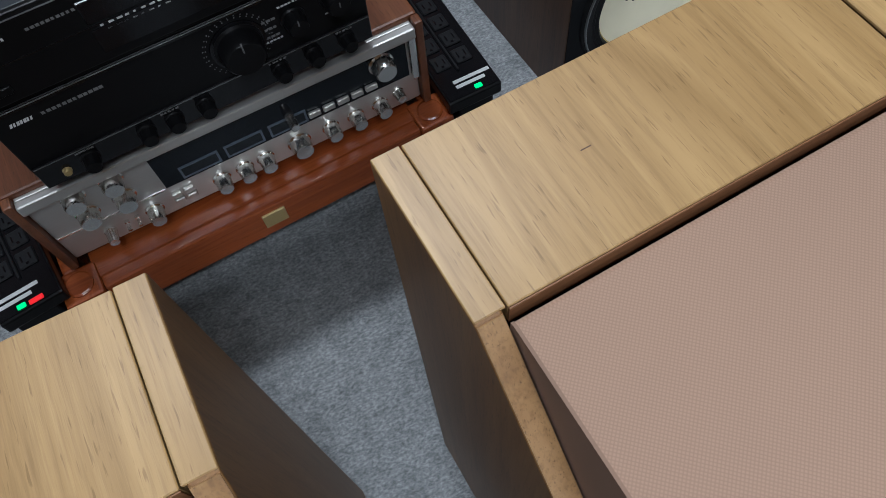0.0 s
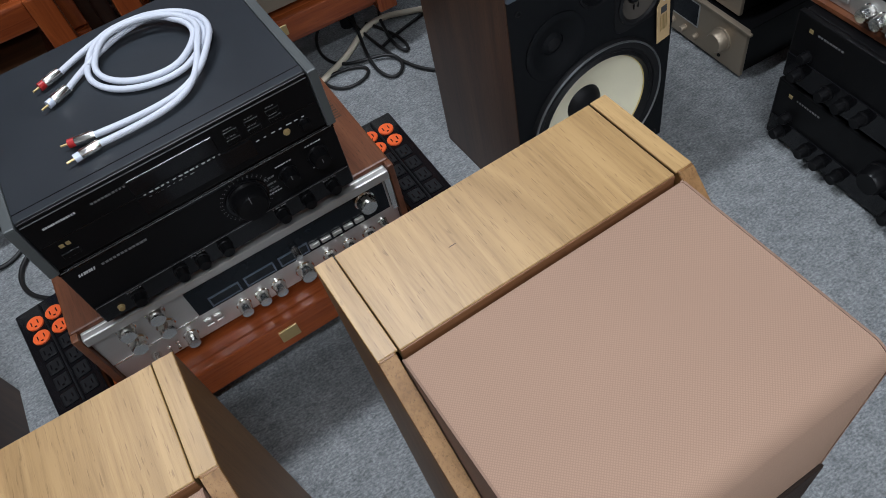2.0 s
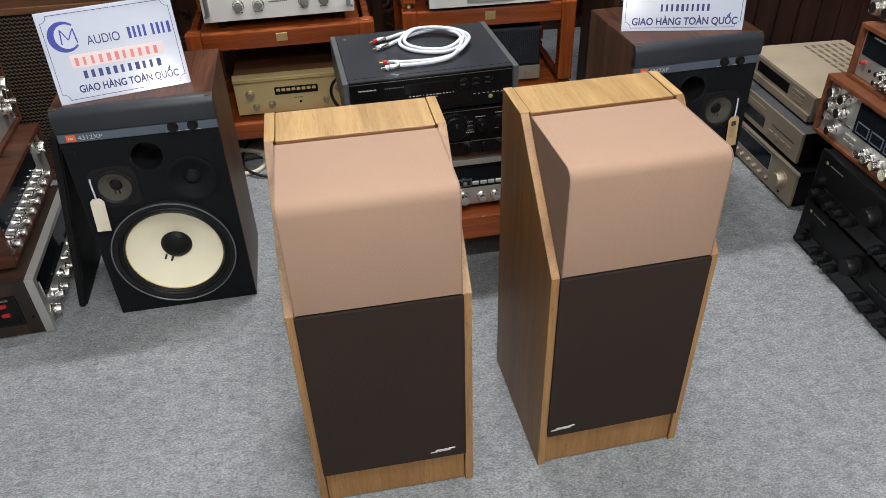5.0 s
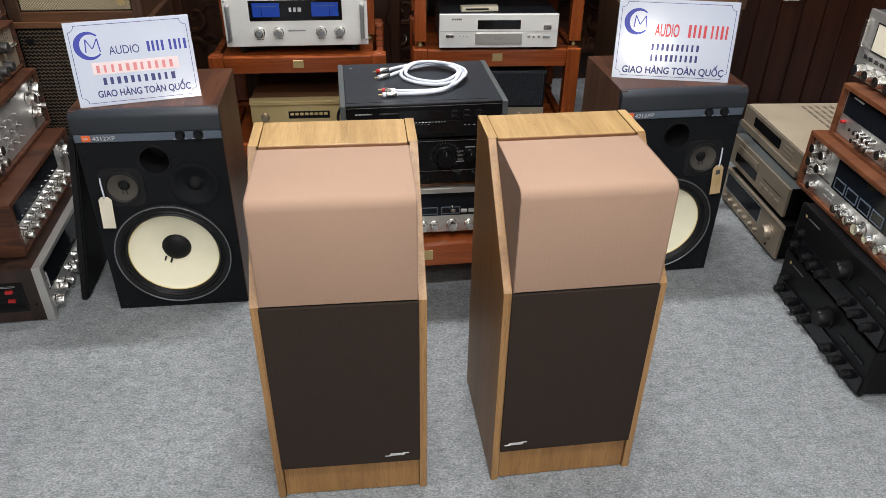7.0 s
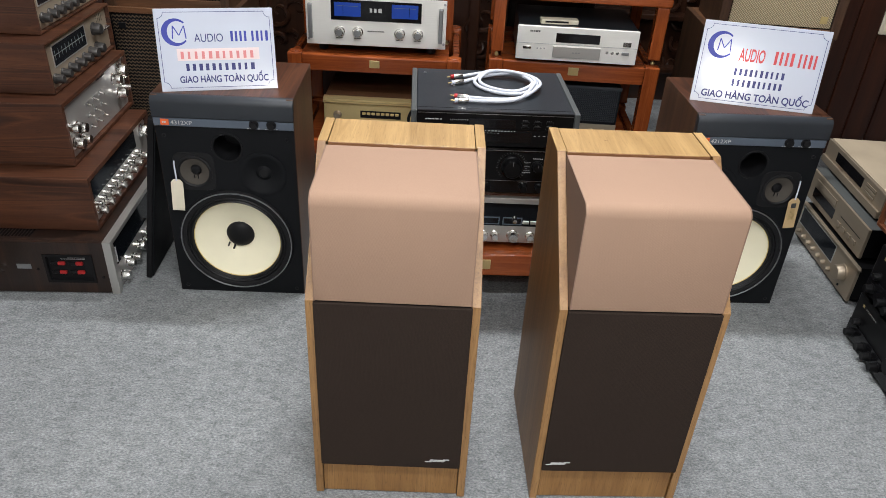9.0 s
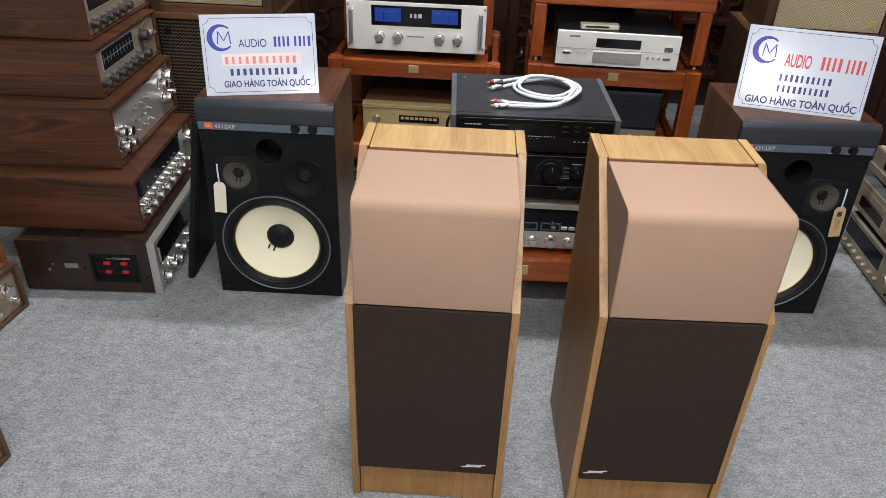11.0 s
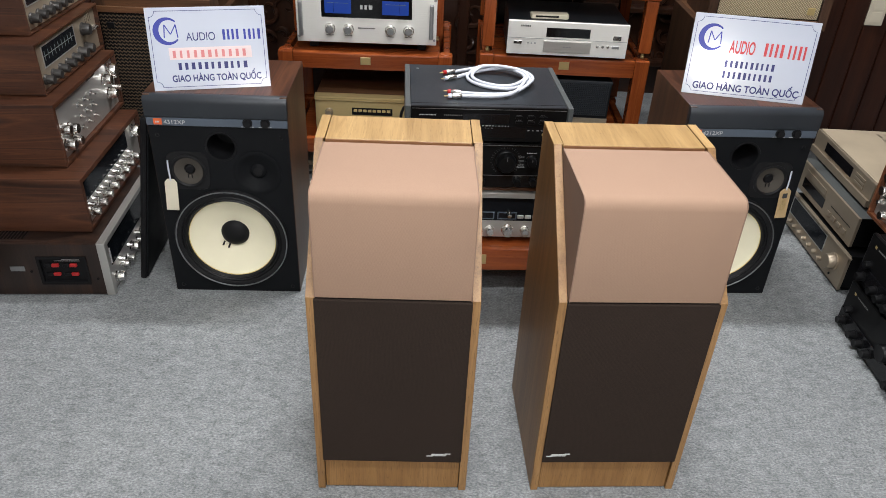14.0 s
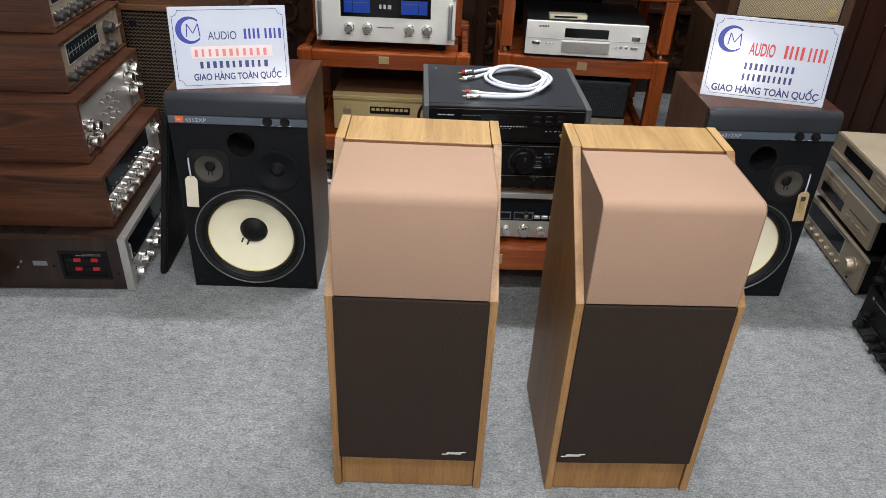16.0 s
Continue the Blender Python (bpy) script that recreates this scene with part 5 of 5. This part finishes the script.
# ---- piles on the east side, facing the middle ----
def east(x, y_far, w, z, turn=-90.0):
    d = Vector((math.cos(radians(turn)), math.sin(radians(turn))))
    return pose(x + d.x * w / 2, y_far + d.y * w / 2, z, 0, 0, turn)


EP = "champagne units in the low pile"
W, D = 0.44, 0.36
c = unit("champagne amplifier with dark window and gold volume knob", "amplifier", east(1.178, 1.288, W, 0, -89.5), "integrated_amplifier", EP)
H = 0.132
part("chassis", box(-W / 2 + 0.004, W / 2 - 0.004, 0.01, D, 0.012, H - 0.002, 0.002), BLACK, c)
part("front_panel", box(-W / 2, W / 2, 0, 0.01, 0.008, H, 0.002), CHAMPAGNE, c, "champagne front")
window(c, -0.20, 0.07, 0.06, 0.118, 0.0, DISPLAY, SILVER)
knob(c, 0.15, 0.072, 0.026, 0.026, CHAMPAGNE, 0, "volume_knob", "champagne volume knob", False)
for i in range(7):
    knob(c, -0.18 + i * 0.042, 0.034, 0.008, 0.014, CHAMPAGNE, 0)
knob(c, 0.15, 0.026, 0.004, 0.003, SATIN, 0, "headphone_jack", "", False)
part("top_lip", box(-W / 2, W / 2 + 0.012, -0.004, 0.004, H - 0.006, H + 0.0005, 0.001, 1), CHAMPAGNE, c)
feet(c, W, D)
c = unit("grey disc player with a drawer in the champagne pile", "disc player", east(1.195, 1.333, W, 0.1325), "disc_player", EP)
H = 0.11
part("chassis", box(-W / 2 + 0.004, W / 2 - 0.004, 0.01, D, 0.01, H - 0.001, 0.002), BLACK, c)
part("lid", box(-W / 2 + 0.002, W / 2 - 0.002, 0.008, D, H - 0.0009, H + 0.001), GREY_SIDE, c)
part("front_panel", box(-W / 2, W / 2, 0, 0.01, 0.008, H, 0.002), CHAMPAGNE, c, "grey champagne front")
part("tray_door", box(-0.16, 0.0, -0.003, 0, 0.07, 0.094, 0.001, 1), CHAMPAGNE, c, "disc tray door")
window(c, -0.165, 0.005, 0.028, 0.062, 0.0, GLOSSY)
for i in range(4):
    button(c, 0.04 + i * 0.038, 0.065 + i * 0.038, 0.028, 0.044, CHAMPAGNE, 0, 0.004)
part("groove", box(0.05, 0.19, -0.0008, 0.0003, 0.062, 0.064), SATIN, c)
feet(c, W, D)
c = unit("champagne tuner with a slotted beige lid on the pile", "tuner", east(1.243, 1.388, W, 0.2435, -90.5), "tuner", EP)
H = 0.092
part("chassis", box(-W / 2 + 0.002, W / 2 - 0.002, 0.012, D, 0.01, H - 0.003, 0.002), CHAMPAGNE, c)
part("lid", box(-W / 2, W / 2, 0.010, D + 0.002, H - 0.003, H, 0.0015), BEIGE_PAINT, c, "beige painted lid")
part("front_panel", box(-W / 2, W / 2, 0, 0.0095, 0.01, H - 0.001, 0.003), CHAMPAGNE, c, "champagne front")
part("lower_step", box(-W / 2 + 0.002, W / 2 - 0.002, -0.008, 0, 0.01, 0.034, 0.002), CHAMPAGNE, c)
window(c, -0.13, 0.075, 0.044, 0.078, 0.0, GLOSSY)
for i in range(3):
    button(c, 0.10, 0.165, 0.042 + i * 0.013, 0.051 + i * 0.013, CHAMPAGNE, 0, 0.003)
bm = box(0, 0.03, 0, 0.01, -0.0004, 0.0004)
slot_mesh = bpy.data.meshes.new("lid_slot")
bm.to_mesh(slot_mesh)
bm.free()
slot_mesh.materials.append(CHAMPAGNE)
for i in range(9):
    for j in range(6):
        share("lid_slot", slot_mesh, c, Matrix.Translation((-0.19 + i * 0.043, 0.19 + j * 0.026, H)))
feet(c, W, D)


def black_amp(m, h):
    s = unit("matt black integrated amplifier with black knobs in the pile", "amplifier", m, "integrated_amplifier", "black amplifiers in the pile")
    w, d = 0.48, 0.40
    part("chassis", box(-w / 2 + 0.004, w / 2 - 0.004, 0.014, d, 0.012, h - 0.002, 0.003), BLACK, s)
    part("front_panel", box(-w / 2, w / 2, 0, 0.0135, 0.008, h, 0.004), BLACK, s, "black front panel")
    part("lower_panel", box(-w / 2 + 0.005, w / 2 - 0.005, -0.004, 0, 0.012, h * 0.42, 0.001, 1), GLOSSY, s)
    knob(s, 0.03, h * 0.66, 0.027, 0.034, BLACK, 0, "volume_knob", "large black volume knob", False)
    for x in (-0.2, -0.13, -0.09, -0.045, 0.08, 0.13, 0.185):
        knob(s, x, h * 0.24, 0.0125, 0.022, BLACK, -0.004)
    knob(s, -0.195, h * 0.5, 0.011, 0.018, BLACK, 0)
    for k in range(3):
        part("button_bar", box(0.10 + 0.04 * k, 0.134 + 0.04 * k, -0.003, 0, h * 0.6, h * 0.66, 0.001, 1), GLOSSY, s)
    part("emblem", box(-0.206, -0.197, -0.0008, 0.0003, h * 0.81, h * 0.86), BRASS, s)
    bars(s, -0.185, h * 0.82, 0.06, 0.004, DIMPRINT, -0.0006, 9)
    feet(s, w, d)
    return s


black_amp(east(1.115, 0.690, 0.48, 0, -90.4), 0.153)
black_amp(east(1.117, 0.688, 0.48, 0.1535, -90.4), 0.160)

RP = "silver receivers over the black amplifiers"
c = unit("silver receiver in a walnut sleeve with four large knobs", "receiver", east(1.160, 0.800, 0.50, 0.3140, -90), "stereo_receiver", RP)
W, D, H = 0.50, 0.40, 0.172
wood_case(c, W, D, H, RED_CASE, SILVER, t=0.012)
window(c, -0.10, 0.22, 0.065, 0.15, 0.0, DISPLAY)
for i in range(4):
    window(c, -0.085 + i * 0.06, -0.04 + i * 0.06, 0.075, 0.1, -0.0016, WINDOW, STRIP, "meter")
for x, z in ((-0.205, 0.135), (-0.155, 0.135), (-0.205, 0.095), (-0.155, 0.095)):
    knob(c, x, z, 0.0155, 0.024, BRIGHT, 0)
for x in (-0.17, -0.03, 0.0, 0.035, 0.08, 0.13, 0.18):
    knob(c, x, 0.036, 0.0135 if x != 0.08 else 0.018, 0.026, BRIGHT, 0)
knob(c, -0.215, 0.055, 0.008, 0.016, BRIGHT, 0)
for i in range(2):
    for j in range(2):
        button(c, -0.12 + i * 0.026, -0.1 + i * 0.026, 0.026 + j * 0.016, 0.037 + j * 0.016, SILVER, 0, 0.006)
part("split_line", box(-0.235, -0.11, -0.0012, 0.0004, 0.068, 0.071), BRIGHT, c)
c = unit("silver and black receiver in a reddish wooden sleeve", "receiver", east(1.196, 0.775, 0.48, 0.4865, -90), "stereo_receiver", RP)
W, D, H = 0.48, 0.40, 0.15
wood_case(c, W, D, H, RED_CASE, SILVER, t=0.012)
window(c, -0.22, 0.2, 0.07, 0.136, 0.0, WINDOW)
bars(c, -0.19, 0.122, 0.05, 0.005, PRINT, -0.0016, 7)
for i in range(4):
    for j in range(2):
        knob(c, -0.12 + i * 0.022, 0.03 + j * 0.022, 0.0075, 0.022, BRIGHT, 0)
for x in (0.0, 0.05, 0.1, 0.15):
    knob(c, x, 0.042, 0.015, 0.024, BRIGHT, 0)
knob(c, -0.2, 0.052, 0.005, 0.012, RED_CLIP, 0, "power_button", "red push button", False)
knob(c, -0.17, 0.04, 0.004, 0.003, SATIN, 0, "jack", "", False)
c = unit("silver cassette deck with a wide meter on top of the pile", "cassette deck", east(1.232, 0.830, 0.46, 0.637, -90), "cassette_deck", RP)
W, D, H = 0.46, 0.36, 0.185
part("chassis", box(-W / 2 + 0.004, W / 2 - 0.004, 0.01, D, 0.008, H - 0.002, 0.002), GREY_SIDE, c)
part("faceplate", box(-W / 2, W / 2, 0, 0.01, 0.004, H, 0.002), SILVER, c, "brushed aluminium front")
window(c, -0.175, -0.02, 0.088, 0.158, 0.0, PAPER, SATIN, "meter")
for i in range(5):
    button(c, -0.19 + i * 0.026, -0.172 + i * 0.026, 0.062, 0.074, BRIGHT, 0, 0.008)
for i in range(4):
    knob(c, -0.18 + i * 0.05, 0.032, 0.017, 0.028, BRIGHT, 0)
part("tape_door", box(0.03, 0.17, -0.006, 0, 0.07, 0.165, 0.003), GLOSSY, c, "dark cassette door")
part("handle", box(-0.222, -0.21, -0.012, 0, 0.085, 0.16, 0.003), BRIGHT, c)


# ---- big cabinets at the back ----
def zigzag_grille(w, h, nx, nz):
    """Raised herringbone weave for the old speaker front."""
    bm = bmesh.new()
    sx, sz = w / nx, h / nz
    for j in range(nz):
        for i in range(nx):
            x, z = -w / 2 + i * sx, j * sz
            t = sz * 0.5
            a = [bm.verts.new(v) for v in ((x, 0, z), (x + sx / 2, -0.003, z + t), (x + sx / 2, -0.003, z + t + sz * 0.42), (x, 0, z + sz * 0.42))]
            b = [bm.verts.new(v) for v in ((x + sx, 0, z), (x + sx, 0, z + sz * 0.42))]
            bm.faces.new(a)
            bm.faces.new((a[1], b[0], b[1], a[2]))
    return bm


def back_speaker(m, w, h, d, label, weave):
    s = thing("floor_cabinet_speaker", label, "loudspeaker", m, "old cabinet speakers at the back")
    t = 0.02 if weave == "zigzag" else 0.032
    for sx in (-1, 1):
        a, b = sorted((sx * w / 2, sx * (w / 2 - t)))
        part("side_panel", box(a, b, 0, d, 0, h, 0.002), WALNUT_Z, s)
    part("top_panel", box(-w / 2 + t, w / 2 - t, 0, d, h - t, h, 0.002), WALNUT_X, s)
    part("bottom_panel", box(-w / 2 + t, w / 2 - t, 0, d, 0.0, t, 0.002), WALNUT_X, s)
    part("baffle", box(-w / 2 + t, w / 2 - t, 0.012, d - 0.01, t, h - t), SATIN, s)
    if weave == "zigzag":
        zg = zigzag_grille(w - 2 * t - 0.012, h - 2 * t - 0.012, 30, 44)
        zg.transform(Matrix.Translation((0, 0.011, t + 0.006)))
        part("grille", zg, BRASS_CLOTH, s, "brown herringbone grille")
    else:
        part("grille", box(-w / 2 + t + 0.004, w / 2 - t - 0.004, 0.004, 0.0115, t + 0.004, h - t - 0.004, 0.003), TWEED, s, "beige flecked tweed grille")
    part("badge", box(-w / 2 + t + 0.03, -w / 2 + t + 0.055, 0.0, 0.006, h - t - 0.055, h - t - 0.035, 0.001, 1) if weave == "zigzag" else box(w / 2 - t - 0.045, w / 2 - t - 0.02, 0.001, 0.005, t + 0.02, t + 0.045, 0.001, 1), SATIN if weave == "zigzag" else BRASS, s)
    return s


BRASS_CLOTH = plain("brown_weave", (0.11, 0.075, 0.045), 0.7)
back_speaker(pose(-1.115, 1.50, 0, 0, 0, 2), 0.47, 0.612, 0.36, "large walnut speaker with a brown herringbone grille", "zigzag")
back_speaker(pose(-1.115, 1.51, 0.6125, 0, 0, 2), 0.43, 0.36, 0.32, "wood-framed speaker with beige tweed grille on another speaker", "tweed")
back_speaker(pose(1.02, 1.58, 0, 0, 0, 0), 0.44, 0.630, 0.36, "dark walnut floor cabinet standing against the panelling", "zigzag")
back_speaker(pose(1.03, 1.57, 0.6305, 0, 0, -3), 0.42, 0.42, 0.32, "wood-framed speaker with flecked tweed grille on a cabinet", "tweed")

# carved furniture against the wall, seen between the racks
def carved(m, x0, x1, depth, pilasters, columns, label, seed):
    cf = thing("carved_cabinet", label, "cabinet", m, "carved dark furniture")
    part("body", box(x0, x1, 0.0, depth, 0, 1.5, 0.006), CARVED, cf)
    for x in pilasters:
        part("pilaster", box(x, x + 0.045, -0.035, 0.0, 0, 1.5, 0.008), CARVED, cf)
    rnd = random.Random(seed)
    for col in columns:
        for k in range(13):
            cx, cz, R, sg = col + rnd.uniform(-0.03, 0.03), 0.08 + k * 0.11 + rnd.uniform(-0.02, 0.02), rnd.uniform(0.03, 0.055), rnd.choice((-1, 1))
            prev, bm = None, bmesh.new()
            for i in range(13):
                a = sg * (0.3 + i * 0.5) + k
                rr = R * (1 - i / 15)
                ctr = Vector((cx + rr * math.cos(a), -0.012 - 0.012 * math.sin(i * 0.5), cz + rr * math.sin(a)))
                w_ = 0.011 * (1 - i / 18)
                radial = Vector((math.cos(a), 0, math.sin(a)))
                ring = [bm.verts.new(ctr + radial * w_ * math.cos(q) + Vector((0, -1, 0)) * w_ * math.sin(q)) for q in (0, 1.05, 2.1, 3.14, 4.7)]
                if prev:
                    for j in range(5):
                        bm.faces.new((prev[j], prev[(j + 1) % 5], ring[(j + 1) % 5], ring[j]))
                prev = ring
            part("scroll", bm, CARVED, cf, "", True)
    return cf


carved(pose(0.0, 1.96, 0), -0.92, 0.44, 0.045, (-0.92, -0.70, -0.06, 0.06, 0.395), (-0.83, -0.77, -0.02, 0.015), "dark carved wooden cabinet front with scrolls behind the racks", 5)
deep = carved(pose(0.0, 2.62, 0), 0.46, 1.11, 0.075, (0.46, 1.065), (0.6, 0.75, 0.9, 1.0), "dark carved wooden cabinet with ledges deep in the passage", 9)
for z in (0.16, 0.42, 0.68):
    part("ledge", box(0.465, 1.105, -0.07, 0.0, z, z + 0.03, 0.008), CARVED, deep)

so = thing("wall_socket", "white plastic double wall socket on the dark panelling", "socket", pose(1.65, 2.018, 0.61, 0, 0, 0))
part("cover", box(-0.035, 0.035, -0.012, 0, -0.06, 0.06, 0.004), IVORY, so)
for z in (-0.025, 0.025):
    part("outlet", box(-0.022, 0.022, -0.0135, -0.0118, z - 0.02, z + 0.02, 0.001, 1), PAPER, so)

# ---- flexes on the carpet ----
cable("mains_flex", [(-0.713, 1.508, 0.008), (-0.672, 1.583, 0.008), (-0.594, 1.593, 0.008), (-0.522, 1.535, 0.008), (-0.502, 1.469, 0.008), (-0.536, 1.399, 0.008), (-0.60, 1.393, 0.008), (-0.659, 1.44, 0.01), (-0.671, 1.505, 0.018), (-0.629, 1.563, 0.02), (-0.543, 1.544, 0.022), (-0.428, 1.484, 0.01), (-0.372, 1.451, 0.01), (-0.395, 1.50, 0.022), (-0.403, 1.545, 0.016), (-0.36, 1.57, 0.01), (-0.28, 1.50, 0.008)], 0.008, IVORY, None, "looped ivory mains flex on the carpet", group="loose flexes")
for pts in (
    [(-0.74, 1.57, 0.006), (-0.678, 1.495, 0.006), (-0.615, 1.486, 0.006), (-0.568, 1.52, 0.006), (-0.503, 1.51, 0.006), (-0.421, 1.464, 0.006), (-0.34, 1.43, 0.006)],
    [(-0.58, 1.66, 0.006), (-0.596, 1.579, 0.02), (-0.601, 1.46, 0.008), (-0.56, 1.385, 0.02), (-0.50, 1.353, 0.006), (-0.431, 1.398, 0.006), (-0.403, 1.45, 0.024), (-0.36, 1.53, 0.006)],
    [(-0.31, 1.45, 0.012), (-0.374, 1.411, 0.012), (-0.435, 1.367, 0.012), (-0.464, 1.322, 0.008), (-0.465, 1.268, 0.006), (-0.436, 1.219, 0.006), (-0.39, 1.19, 0.006)],
):
    cable("mains_flex", pts, 0.0055, CABLE, None, "black flex lying on the carpet", group="loose flexes")
cable("mains_flex", [(0.31, 1.42, 0.008), (0.37, 1.48, 0.008), (0.456, 1.503, 0.009), (0.536, 1.584, 0.012), (0.617, 1.624, 0.012), (0.706, 1.571, 0.01), (0.82, 1.53, 0.009)], 0.0085, IVORY, None, "curved ivory mains flex behind the monitor", group="loose flexes")
for pts in (
    [(0.53, 1.66, 0.06), (0.45, 1.70, 0.02), (0.405, 1.604, 0.006), (0.427, 1.513, 0.006), (0.478, 1.476, 0.012), (0.57, 1.456, 0.016), (0.586, 1.394, 0.008), (0.536, 1.353, 0.006), (0.504, 1.407, 0.014), (0.517, 1.524, 0.018), (0.545, 1.62, 0.03), (0.52, 1.70, 0.05)],
    [(0.36, 1.50, 0.006), (0.375, 1.472, 0.006), (0.39, 1.411, 0.006), (0.46, 1.402, 0.006), (0.504, 1.435, 0.006), (0.478, 1.476, 0.006), (0.40, 1.49, 0.006), (0.34, 1.47, 0.006)],
    [(0.54, 1.63, 0.012), (0.545, 1.576, 0.012), (0.561, 1.472, 0.01), (0.583, 1.397, 0.008), (0.619, 1.328, 0.006), (0.70, 1.27, 0.006)],
    [(0.565, 1.498, 0.006), (0.604, 1.525, 0.006), (0.692, 1.542, 0.006), (0.80, 1.58, 0.006)],
    [(0.57, 1.62, 0.008), (0.602, 1.558, 0.008), (0.63, 1.473, 0.008), (0.608, 1.424, 0.008), (0.589, 1.478, 0.014), (0.60, 1.56, 0.014), (0.62, 1.68, 0.008), (0.74, 1.74, 0.006), (0.88, 1.72, 0.006)],
):
    cable("mains_flex", pts, 0.0045, CABLE, None, "tangled thin black flex on the carpet", group="loose flexes")
cable("mains_flex", [(-0.16, 1.10, 0.46), (-0.205, 1.15, 0.45), (-0.235, 1.18, 0.41), (-0.235, 1.18, 0.36), (-0.19, 1.16, 0.31), (-0.13, 1.16, 0.25), (-0.10, 1.17, 0.19)], 0.005, CABLE, None, "black mains lead hanging behind the pile", group="loose flexes")
ws = thing("extension_block", "cream extension block with two red lit switches on the carpet", "power strip", pose(-0.331, 1.285, 0, 0, 0, 101))
part("body", box(-0.10, 0.10, -0.024, 0.024, 0, 0.034, 0.005), IVORY, ws)
for x in (-0.055, -0.018):
    part("switch", box(x - 0.009, x + 0.009, -0.008, 0.008, 0.033, 0.038, 0.002, 1), RED_LED, ws, "red lit rocker")
for x in (0.03, 0.07):
    part("outlet", lathe([(0.016, 0), (0.016, 0.001), (0.012, 0.001), (0.012, -0.002), (0, -0.002)], 18, "z", (x, 0, 0.034)), PAPER, ws)

# small chrome catch on the rack post beside the monitor
ct = thing("clamp", "small chrome screw clamp on the cherry rack post", "clamp", pose(-0.655, 1.418, 0.42))
part("jaw", box(-0.012, 0.012, -0.018, 0.006, -0.012, 0.012, 0.003), BRIGHT, ct)
part("screw", lathe([(0, -0.03), (0.006, -0.03), (0.006, 0.03), (0.010, 0.032), (0.010, 0.04), (0, 0.04)], 14, "x", (0.012, -0.008, 0)), BRIGHT, ct, "", True)
